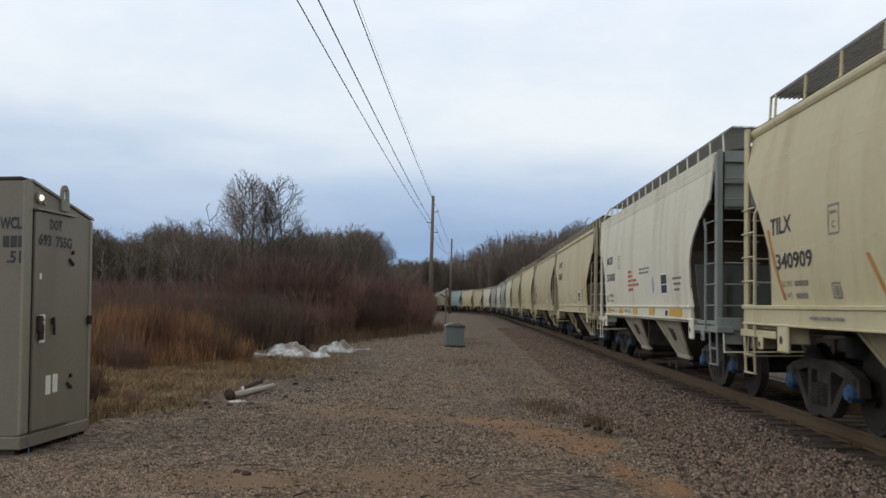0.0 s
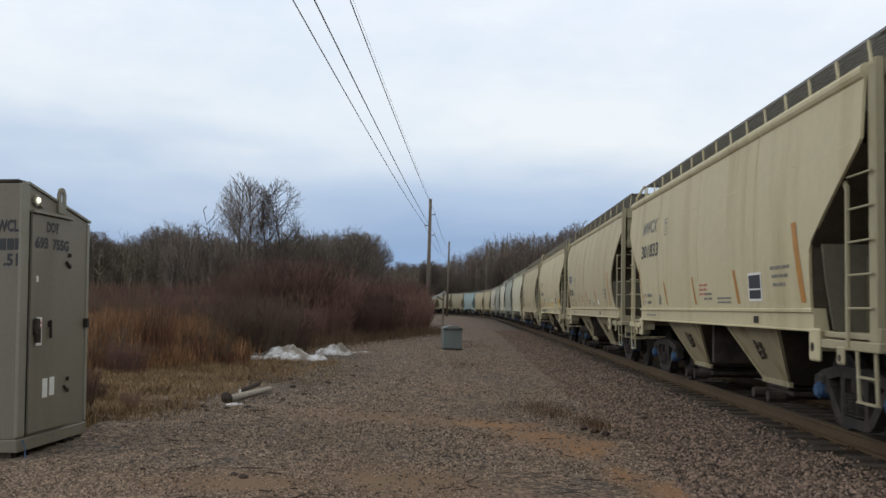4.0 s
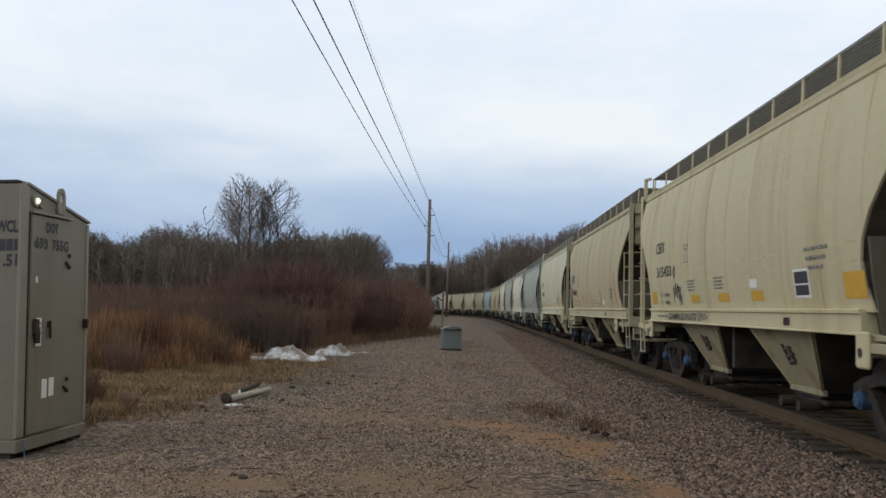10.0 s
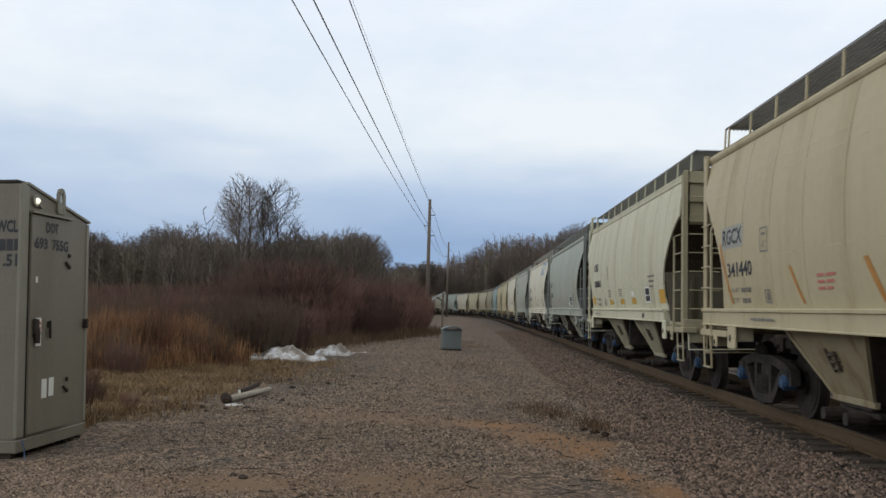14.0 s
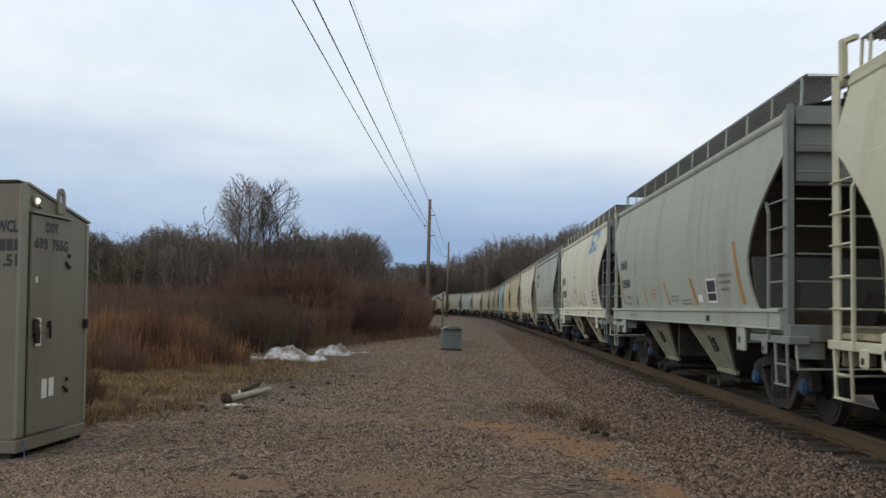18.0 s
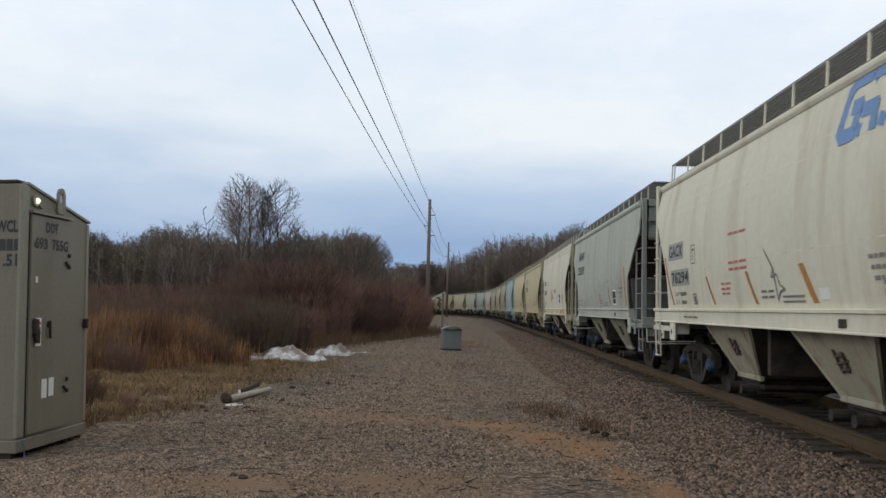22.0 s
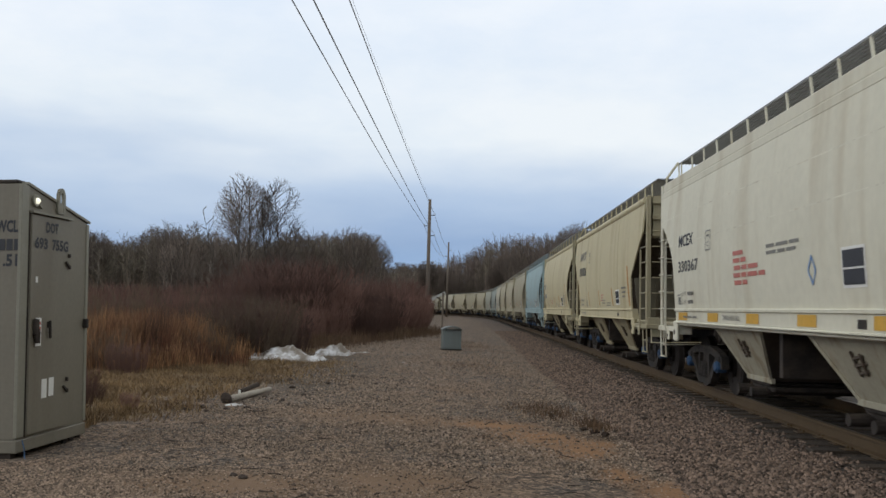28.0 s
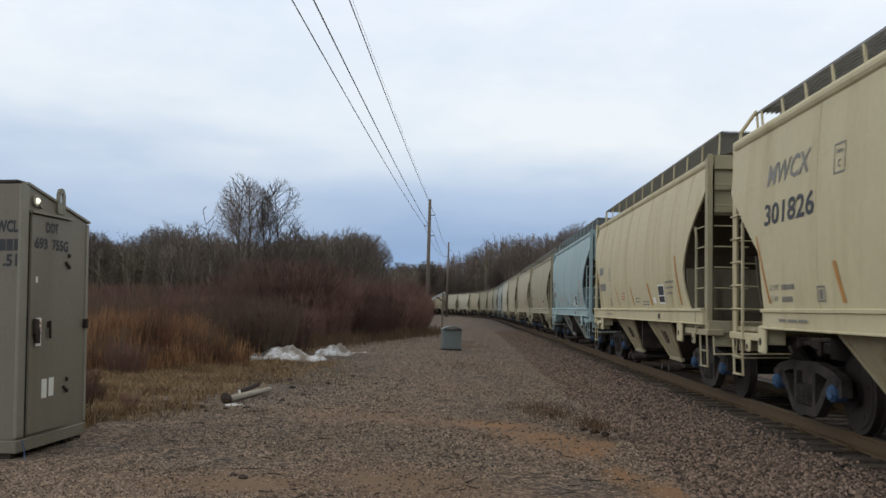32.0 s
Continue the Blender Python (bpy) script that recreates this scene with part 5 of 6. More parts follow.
        part_of("lettering", me, M_LETTER, cab, "black stencilled lettering")
    for k in range(3):
        bm = bmesh.new()
        box(bm, -0.215 + 0.075 * k, -0.155 + 0.075 * k, -0.005, -0.001, 1.925, 2.035)
        part("print_bar", bm, M_LETTER, cab)
    cab.matrix_basis = pose(-4.03, 8.90, -0.13, 0, -1.43, -3.53)
    return cab


cabinet()

# ---- relay box with its solar panel post ----
rb = tagged(new("relay_box"), "blue-grey steel trackside box with a domed ribbed lid", "utility box")
bm = bmesh.new()
box(bm, -0.33, 0.33, -0.25, 0.25, 0.03, 0.74, 0.015)
part("body", bm, M_BOX, rb)
bm = bmesh.new()
box(bm, -0.37, 0.37, -0.29, 0.29, 0.0, 0.035)
part("foot_plate", bm, M_DARK, rb)
rows = []
for y in (-0.29, 0.29):
    rows.append([(x, y, 0.74 + 0.11 * (1 - (x / 0.36) ** 2)) for x in np.linspace(-0.36, 0.36, 9)] )
bm = bmesh.new()
me = grid_mesh("lid", rows)
bm.from_mesh(me)
bpy.data.meshes.remove(me)
bmesh.ops.solidify(bm, geom=bm.faces[:], thickness=0.05)
box(bm, -0.36, 0.36, -0.27, 0.27, 0.70, 0.75, 0.01)
lid = part("lid", bm, M_BOX, rb)
for k in range(8):
    bm = bmesh.new()
    x = -0.31 + 0.62 * k / 7
    box(bm, x - 0.012, x + 0.012, -0.305, -0.27, 0.68, 0.76, 0.004)
    part("rib", bm, M_DARK, rb)
rb.matrix_basis = pose(0.36, 33.2, -0.17, 0, 0, 8)
sp = tagged(new("solar_panel_post"), "thin grey post with a tilted pale solar panel", "solar panel")
bm = bmesh.new()
tube(bm, (0, 0, 0), (0.02, 0, 2.05), 0.035, sides=10)
part("post", bm, M_POLE, sp)
bm = bmesh.new()
beam(bm, (-0.38, 0, 1.80), (0.10, 0, 2.06), 0.05, 0.03)
beam(bm, (-0.38, 0.05, 1.80), (0.10, 0.05, 2.06), 0.10, 0.02)
part("panel", bm, M_PANEL, sp)
bm = bmesh.new()
beam(bm, (0, 0, 1.75), (-0.22, 0, 1.89), 0.04, 0.03)
part("bracket", bm, M_DARK, sp)
sp.matrix_basis = pose(0.02, 34.2, -0.17, 0, 0, 4)


# ---- utility poles and wires ----
def utility_pole(x, y, h, base, lean=0.0):
    p = tagged(new("utility_pole"), "weathered wooden utility pole with short insulator arms", "utility pole", "power line poles")
    bm = bmesh.new()
    tube(bm, (0, 0, 0), (0, 0, h), 0.19, 0.125, sides=12)
    part("pole", bm, M_POLE, p, smooth=True)
    for side, drop in ((-1, 2.35), (1, 1.40), (1, 3.18)):
        bm = bmesh.new()
        beam(bm, (0, 0, h - drop), (side * 0.46, 0, h - drop + 0.02), 0.06, 0.07)
        arm = part("insulator_arm", bm, M_DARK, p)
        bm = bmesh.new()
        for k in range(3):
            tube(bm, (side * 0.46, 0, h - drop + 0.03 + 0.05 * k), (side * 0.46, 0, h - drop + 0.06 + 0.05 * k), 0.05, sides=8)
        part("insulator", bm, M_PANEL, arm)
    p.matrix_basis = pose(x, y, base, 0, lean, 0)
    return p


POLES = [(-3.80, -4.0, 10.93, -0.2, 0.0), (-1.28, 80.0, 10.93, -0.2, 0.3), (0.78, 150.0, 12.2, -0.2, 0.6)]
for x, y, h, b, lean in POLES:
    utility_pole(x, y, h, b, lean)


def wire(p, q, sag, r):
    p, q = Vector(p), Vector(q)
    n, ring = 36, [(math.cos(k * math.tau / 5) * r, math.sin(k * math.tau / 5) * r) for k in range(6)]
    pts = [p.lerp(q, k / n) - Vector((0, 0, 4 * sag * (k / n) * (1 - k / n))) for k in range(n + 1)]
    me = grid_mesh("power_wire", [[(c.x + u, c.y, c.z + w) for u, w in ring] for c in pts])
    return tagged(part_of("power_wire", me, M_WIRE, None), "thin dark overhead conductor strung between the poles", "wire", "power line wires")


for side, drop in ((-1, 2.35), (1, 1.40), (1, 3.18)):
    a, b, c = [Vector((x + side * 0.46, y, base + h - drop + 0.18)) for x, y, h, base, lean in POLES]
    wire(a, b, 0.45, 0.016)
    wire(b, c, 0.9, 0.016)
wire((-3.85, -4.0, 11.0), (-1.28, 80.0, 10.75), 0.4, 0.005)


# ---- bare trees ----
def tubes(segs, sides):
    """All segments (p, q, r0, r1) as open prisms in one list of verts and faces."""
    v, f = [], []
    ring = [(math.cos(k * math.tau / sides), math.sin(k * math.tau / sides)) for k in range(sides)]
    for p, q, r0, r1 in segs:
        d = q - p
        a = d.orthogonal().normalized()
        c = d.normalized().cross(a)
        b = len(v)
        for o, r in ((p, r0), (q, r1)):
            v.extend([o + a * (r * u) + c * (r * w) for u, w in ring])
        f.extend([(b + k, b + (k + 1) % sides, b + sides + (k + 1) % sides, b + sides + k) for k in range(sides)])
    return v, f


def tree_proto(seed, h, bole, rad, bark, r=0.16, label="", stems=1, twiggy=1.0, rise=0.12):
    """A bare tree: limbs fan out of the trunk and fork into twigs until they reach a rounded crown's skin;
    bole: where the crown starts, rad: its half width."""
    rng = random.Random(seed)
    mid, half = h * (bole + 1) / 2, h * (1 - bole) / 2
    wood, twig = [], []

    def inside(p):
        lump = 1.0 + 0.25 * noise.noise((p.x * 0.5 + seed, p.y * 0.5, p.z * 0.45))
        up = (p.z - mid) / half if p.z > mid else 0.45 * (p.z - mid) / half
        return (p.x / rad) ** 2 + (p.y / rad) ** 2 + up ** 2 < lump

    def side(d, angle, turn):
        a = d.orthogonal().normalized()
        o = a * math.cos(turn) + d.cross(a) * math.sin(turn)
        return (d * math.cos(angle) + o * math.sin(angle)).normalized()

    def grow(p, d, length, r0, level, start=0.15):
        step = (0.45, 0.45, 0.38, 0.32, 0.28)[level]
        n = max(2, int(length / step))
        turn = rng.uniform(0, math.tau)
        for i in range(n):
            d = (d + Vector((rng.uniform(-1, 1), rng.uniform(-1, 1), rng.uniform(-1, 1))) * (0.05, 0.10, 0.13, 0.16, 0.18)[level] + Vector((0, 0, 0.05 if 0 < level < 3 else 0.03))).normalized()
            q = p + d * step
            ra, rb = r0 * (1 - 0.8 * i / n), r0 * (1 - 0.8 * (i + 1) / n)
            (wood if level < 2 or (level == 2 and r0 > 0.028) else twig).append((p, q, max(ra, 0.011), max(rb, 0.009)))
            p = q
            if level and p.z > bole * h and not inside(p):
                break
            for again in range(0 if level > 3 or i < start * n else (1, 2, 2, 2)[level]):
                if rng.random() > (1.0, 0.55 * twiggy, 0.62 * twiggy, 0.6 * twiggy)[level]:
                    continue
                turn += 2.4 + rng.uniform(-0.5, 0.5)
                away = (rng.uniform(0.6, 1.05), rng.uniform(0.45, 0.8), rng.uniform(0.5, 0.9), rng.uniform(0.5, 1.0))[level]
                left = 1 - 0.55 * i / n
                ll = (rad / 0.5 * left * rng.uniform(0.8, 1.15), length * 0.62 * left, length * 0.62 * left, rng.uniform(0.4, 0.8))[level]
                e = side(d, away, turn)
                e = (e + Vector((0, 0, rise if level == 0 else 0.16))).normalized()
                grow(p, e, max(ll, 0.5), max((ra * 0.55 if level == 0 else ra * 0.6), (0.045, 0.026, 0.017, 0.012)[level]), level + 1)

    for k in range(stems):
        a = k * math.tau / stems + seed
        o = 0.35 if stems > 1 else 0.0
        d = Vector((math.cos(a) * 0.10 * o * 3, math.sin(a) * 0.10 * o * 3, 1)).normalized()
        grow(Vector((math.cos(a) * o, math.sin(a) * o, -0.2)), d, h * 0.93, r * (0.8 if stems > 1 else 1.0), 0, bole * 0.92)
    t = tagged(new("tree"), label, "tree", "bare trees of the wood")
    v, f = tubes(wood, 5)
    part_of("trunk", mesh_of("trunk", v, f), bark, t, smooth=True)
    v, f = tubes(twig, 3)
    part_of("crown", mesh_of("crown", v, f), M_TWIG, t)
    return t


def skyline(u):
    """Height per metre of distance of the woods' upper edge over the eye, along the view's slope u."""
    return (1.07 if u < -0.06 else 1.03) * float(np.interp(u, [-0.60, -0.386, -0.359, -0.34, -0.322, -0.307, -0.283, -0.259, -0.236, -0.199, -0.147, -0.126, -0.104, -0.083, -0.074, -0.069, -0.063, -0.039, -0.016, 0.004, 0.019, 0.04, 0.053, 0.071, 0.117, 0.151, 0.194],
                           [0.075, 0.073, 0.069, 0.069, 0.074, 0.081, 0.087, 0.076, 0.071, 0.071, 0.080, 0.078, 0.084, 0.078, 0.070, 0.055, 0.042, 0.044, 0.050, 0.053, 0.060, 0.071, 0.076, 0.079, 0.083, 0.088, 0.100]))


TREES = [
    tree_proto(3, 14.3, 0.34, 2.75, M_BARK, 0.16, "tall bare maple with a broad rounded crown", stems=2, twiggy=1.32),
    tree_proto(9, 13.9, 0.38, 2.60, M_BARK, 0.15, "tall bare tree with an upright spreading crown", stems=2, twiggy=1.34),
    tree_proto(11, 9.6, 0.56, 1.2, M_BARK_PALE, 0.055, "slim bare aspen with a pale trunk"),
    tree_proto(17, 9.0, 0.22, 2.3, M_BARK, 0.09, "bare broadleaf tree with tangled twigs", stems=2, twiggy=1.05),
    tree_proto(23, 11.0, 0.26, 2.9, M_BARK, 0.11, "bare spreading broadleaf tree", stems=3, twiggy=1.1),
    tree_proto(31, 8.2, 0.50, 0.9, M_BARK_PALE, 0.038, "thin pale bare sapling"),
    tree_proto(41, 11.2, 0.48, 1.55, M_BARK, 0.07, "slender bare tree with a pale trunk and a fine round crown", stems=2, twiggy=1.25),
]


def plant(k, x, y, size=1.0, turn=None, label=""):
    rng_turn = random.uniform(0, 360) if turn is None else turn
    ob = copy_thing(TREES[k], pose(0, 0, 0))
    ob.scale = (size, size, size)
    ob.location = (x, y, -0.2)
    ob.rotation_euler = (0, 0, radians(rng_turn))
    if label:
        tagged(ob, label)
    return ob


TREES[0].matrix_basis = pose(-19.6, 90, -0.2)
TREES[1].matrix_basis = pose(-16.0, 91, -0.2, 0, 0, 40)
TREES[2].matrix_basis = pose(-37, 106, -0.2)
TREES[3].matrix_basis = pose(-30, 100, -0.2)
TREES[4].matrix_basis = pose(-10.6, 118, -0.2)
TREES[5].matrix_basis = pose(-12.9, 93, -0.2)
TREES[6].matrix_basis = pose(-20.3, 85, -0.2)
random.seed(5)
for x, y, k, s in ((-9.2, 119, 4, 0.98), (-12.2, 118, 4, 0.98), (-13.6, 117, 3, 1.12), (-11.3, 121, 3, 1.2), (-15.0, 116, 3, 1.05), (-24.5, 95, 3, 0.95), (-26.5, 93, 3, 0.95),
                   (-28.0, 96, 5, 1.0), (-17.6, 88, 5, 0.85), (-30.5, 90, 5, 0.85), (-34.5, 92, 2, 0.75), (-22.8, 92, 2, 0.8)):
    plant(k, x, y, s)
# the wood on the left, its saplings pale at the edge
for i in range(105):
    y = random.uniform(94, 135)
    u = random.uniform(-0.50, -0.085)
    k = random.choice((2, 3, 3, 4, 5, 3))
    tall = (9.6, 9.6, 9.6, 9.0, 11.0, 8.2)[k]
    plant(k, u * y, y, min(1.0, (1.4 + y * skyline(u)) / tall * random.uniform(0.80, 1.0)))
for i in range(22):
    y = random.uniform(82, 92)
    plant(random.choice((2, 5, 5)), random.uniform(-0.42, -0.13) * y, y, random.uniform(0.55, 0.75))
# the wood beyond the curve of the track
for i in range(95):
    y = random.uniform(140, 195)
    x = random.uniform(0.0, 0.17) * y + random.uniform(0, 6)
    if from_track(x, y) < -9:
        plant(random.choice((3, 4, 4, 0, 1)), x, y, random.uniform(0.85, 1.1) * (1.0 if x > 4 else 0.8))
for i in range(42):
    y = random.uniform(200, 250)
    plant(random.choice((3, 4)), random.uniform(-0.10, 0.03) * y, y, random.uniform(0.9, 1.15))

# ---- far woods that close the view ----
wv, wf = [], []
rng = random.Random(4)
segs = []
for i in range(7500):
    a = rng.uniform(-0.62, 0.62)
    dist = rng.uniform(140, 215) if a < -0.07 else rng.uniform(205, 280)
    x, y = math.sin(a) * dist, math.cos(a) * dist
    if abs(from_track(x, y)) < 8:
        continue
    h = rng.uniform(5.0, 8.5) * (1.0 + 0.15 * noise.noise((x * 0.05, y * 0.05, 0)))
    p = Vector((x, y, -0.3))
    q = p + Vector((rng.uniform(-1.5, 1.5), rng.uniform(-1, 1), h))
    segs.append((p, q, 0.10, 0.03))
    for j in range(9):
        t = rng.uniform(0.25, 0.95)
        o = p.lerp(q, t)
        segs.append((o, o + Vector((rng.uniform(-1.6, 1.6), rng.uniform(-1.2, 1.2), rng.uniform(0.6, 2.4))), 0.045, 0.014))
# the wood behind the far curve, on the outer side of the line
for i in range(1500):
    y = rng.uniform(135, 215)
    x = rng.uniform(0.015, 0.185) * y
    if from_track(x, y) > -9:
        continue
    h = rng.uniform(7.0, 11.5) * min(1.0, 0.55 + x / y * 6)
    p = Vector((x, y, -0.4))
    q = p + Vector((rng.uniform(-1, 1), rng.uniform(-1, 1), h))
    segs.append((p, q, 0.12, 0.03))
    for j in range(14):
        o = p.lerp(q, rng.uniform(0.1, 0.97))
        segs.append((o, o + Vector((rng.uniform(-1.8, 1.8), rng.uniform(-1.2, 1.2), rng.uniform(0.3, 2.2))), 0.045, 0.014))
# treeline carried on unseen along the right, also to cut low sky light
for i in range(1500):
    x, y, ph = line(rng.uniform(-100, 150), rng.uniform(11, 45))
    h = rng.uniform(5.0, 8.0)
    p = Vector((x, y, -0.4))
    q = p + Vector((rng.uniform(-1, 1), rng.uniform(-1, 1), h))
    segs.append((p, q, 0.11, 0.03))
    for j in range(9):
        o = p.lerp(q, rng.uniform(0.1, 0.95))
        segs.append((o, o + Vector((rng.uniform(-1.5, 1.5), rng.uniform(-1.5, 1.5), rng.uniform(0.4, 2.0))), 0.04, 0.015))


def wood_band(n, u0, u1, d0, d1, low, girth=1.0):
    for i in range(n):
        u, y = rng.uniform(u0, u1), rng.uniform(d0, d1)
        x = u * y
        if abs(from_track(x, y)) < 9:
            continue
        h = 1.327 + skyline(u) * y * rng.uniform(low, 1.0) * (0.98 + 0.14 * noise.noise((x * 0.22, y * 0.1, 5)))
        p = Vector((x, y, -0.3))
        q = p + Vector((rng.uniform(-0.8, 0.8), rng.uniform(-0.8, 0.8), h))
        segs.append((p, q, 0.09 * girth, 0.015))
        for j in range(16):
            t = rng.uniform(0.12, 0.97)
            o = p.lerp(q, t)
            w = 0.45 + 1.1 * math.sin(math.pi * min(t, 1.0))
            e = o + Vector((rng.uniform(-w, w), rng.uniform(-w, w), min(rng.uniform(0.3, 1.0) * (0.4 + w * 0.7), (h - (o.z - p.z)) * 0.9 + 0.15)))
            segs.append((o, e, 0.035 * girth, 0.012))
            for k in range(2):
                o2 = o.lerp(e, rng.uniform(0.3, 0.9))
                segs.append((o2, o2 + Vector((rng.uniform(-0.5, 0.5), rng.uniform(-0.5, 0.5), rng.uniform(0.1, 0.7))), 0.018, 0.008))


wood_band(1500, -0.62, -0.062, 98, 150, 0.72)
wood_band(1700, 0.0, 0.20, 140, 205, 0.74, 1.2)
wood_band(1300, -0.045, 0.085, 200, 285, 0.72, 1.6)
wood_band(250, -0.062, 0.012, 170, 240, 0.7, 1.3)
wv, wf = tubes(segs, 3)
far_woods = part_of("far_woods", mesh_of("far_woods", wv, wf), M_FARWOOD, None)
tagged(far_woods, "dense grey-brown bare woods closing the view", "woods", kind="stuff")
rows = []
for k, (dz, dd) in enumerate(((-1.0, 0), (2.5, 2), (4.8, 8), (5.2, 30), (-1, 60))):
    row = []
    for i in range(241):
        a = math.radians(-180 + 1.5 * i)
        d = 290 + dd
        row.append((math.sin(a) * d, math.cos(a) * d, dz + (1.6 * noise.noise((a * 30, k, 0)) + 1.0 * noise.noise((a * 90, k, 4)) if 0 < k < 4 else 0)))
    rows.append(row)
tagged(part_of("backdrop", grid_mesh("backdrop", rows), M_WOODS, None), "distant low ridge of bare dark woods", "woods", kind="structure")


# ---- the thicket: reddish-brown shrubs ----
def shrub_proto(seed, h, stems, spread, label, material=None):
    rng = random.Random(seed)
    segs = []
    for i in range(stems):
        g, rr = rng.uniform(0, math.tau), spread * math.sqrt(rng.random())
        p = Vector((math.cos(g) * rr * 0.6, math.sin(g) * rr * 0.6, -0.1))
        d = Vector((math.cos(g) * rr * 0.16, math.sin(g) * rr * 0.16, 1)).normalized()
        hh = h * rng.uniform(0.55, 1.0)
        for k in range(3):
            d = (d + Vector((rng.uniform(-1, 1), rng.uniform(-1, 1), 0)) * 0.14).normalized()
            q = p + d * hh / 3
            segs.append((p, q, 0.012 - 0.003 * k, 0.009 - 0.003 * k))
            for j in range(4):
                e = (d + Vector((rng.uniform(-1, 1), rng.uniform(-1, 1), rng.uniform(0, 0.6))) * 0.7).normalized()
                segs.append((q, q + e * hh * rng.uniform(0.10, 0.30), 0.006, 0.003))
            p = q
    v, f = tubes(segs, 3)
    return tagged(part_of("shrub", mesh_of("shrub", v, f), material or M_SHRUB, None), label, "shrub", "shrubs of the thicket")


SHRUBS = [shrub_proto(s, h, n, r, "dense leafless reddish-brown shrub") for s, h, n, r in ((1, 2.1, 230, 1.8), (2, 1.8, 240, 2.0), (3, 2.4, 210, 1.7), (4, 1.5, 150, 1.3))]
SHRUBS.append(shrub_proto(5, 1.9, 60, 1.5, "sparse leafless olive-brown shrub", M_SHRUB_PALE))
for k, ob in enumerate(SHRUBS):
    ob.matrix_basis = pose(-6 - 2.4 * k, 56, -0.15)


def shrub(k, x, y, s):
    ob = copy_thing(SHRUBS[k], pose(0, 0, 0))
    ob.scale = (s, s, s * random.uniform(0.9, 1.1))
    ob.location, ob.rotation_euler = (x, y, -0.15), (0, 0, random.uniform(0, 6.28))


random.seed(9)
n_shrub = 0
while n_shrub < 250:
    y = random.uniform(33, 88)
    x = random.uniform(-0.40, 0.0) * y
    if y < 46 and x > -4.5 - (46 - y) * 0.10:
        continue
    if y < 38 and x > -9:
        continue
    if x > -1.2 - max(0, 52 - y) * 0.25 - max(0, y - 52) * 0.055 or from_track(x, y) < 6.5:
        continue
    shrub(random.choice((0, 1, 2, 0, 1)), x, y, random.uniform(0.8, 1.15) * (1.0 + 0.35 * noise.noise((x * 0.15, y * 0.12, 3))) * (1.15 if x > -0.21 * y else 0.8) * (0.8 if x > -2.5 and y < 60 else 1.0))
    n_shrub += 1
for i in range(40):
    y = random.uniform(88, 150)
    x = min(line(y - 15.4)[0] - random.uniform(8, 16), -0.030 * y - 0.4)
    shrub(random.choice((0, 1, 2)), x, y, random.uniform(0.9, 1.3))
for x, y in ((-4.6, 27.5), (-5.4, 25.0), (-6.2, 28.0), (-5.6, 31.0), (-7.4, 26.0), (-6.6, 33.5), (-5.2, 35.5), (-4.6, 38), (-8.2, 30), (-3.6, 40), (-3.0, 43.5), (-4.3, 44.5)):
    shrub(3, x, y, random.uniform(0.75, 1.1))

for x, y, k, sz in ((-6.3, 18.6, 3, 0.42), (-6.9, 19.0, 4, 0.5), (-5.6, 14.6, 3, 0.26), (-4.75, 12.3, 3, 0.18), (-4.2, 12.6, 3, 0.14), (-8.9, 21, 3, 0.5), (-5.5, 22.2, 4, 0.5),
                    (-9.5, 26, 3, 0.6), (-5.0, 13.4, 3, 0.2), (-8.5, 28, 3, 0.7), (-11, 30, 3, 0.8), (-5.9, 25.0, 4, 0.7)):
    shrub(k, x, y, sz)


for i in range(6):
    y = random.uniform(19, 27)
    shrub(3, random.uniform(-0.40, -0.26) * y, y, random.uniform(0.28, 0.45))
for i in range(20):
    y = random.uniform(25, 44)
    shrub(4, -0.16 * y - random.uniform(0.2, 3.2) if y > 31 else random.uniform(-6.2, -4.9) - 0.06 * (y - 26), y, random.uniform(0.45, 0.85))
for i in range(16):
    y = random.uniform(24, 40)
    shrub(4, random.uniform(-0.40, -0.2) * y, y, random.uniform(0.6, 0.95))


# ---- dead grass ----
def blades(n, place, h0, h1, width, seed, lean_most=0.42):
    rng = random.Random(seed)
    v, f = [], []
    for i in range(n):
        x, y, k = place(rng)
        h = rng.uniform(h0, h1) * k
        g = rng.uniform(0, math.tau)
        lean = rng.uniform(0.05, lean_most) * h
        wx, wy = math.cos(g) * width / 2, math.sin(g) * width / 2
        g2 = rng.uniform(0, math.tau)
        lx, ly = math.cos(g2) * lean, math.sin(g2) * lean
        z = -0.17
        b = len(v)
        v += [(x - wx, y - wy, z), (x + wx, y + wy, z), (x + lx * 0.4 - wx * 0.8, y + ly * 0.4 - wy * 0.8, z + h * 0.6), (x + lx * 0.4 + wx * 0.8, y + ly * 0.4 + wy * 0.8, z + h * 0.6),
              (x + lx, y + ly, z + h)]
        f += [(b, b + 1, b + 3, b + 2), (b + 2, b + 3, b + 4)]
    return v, f


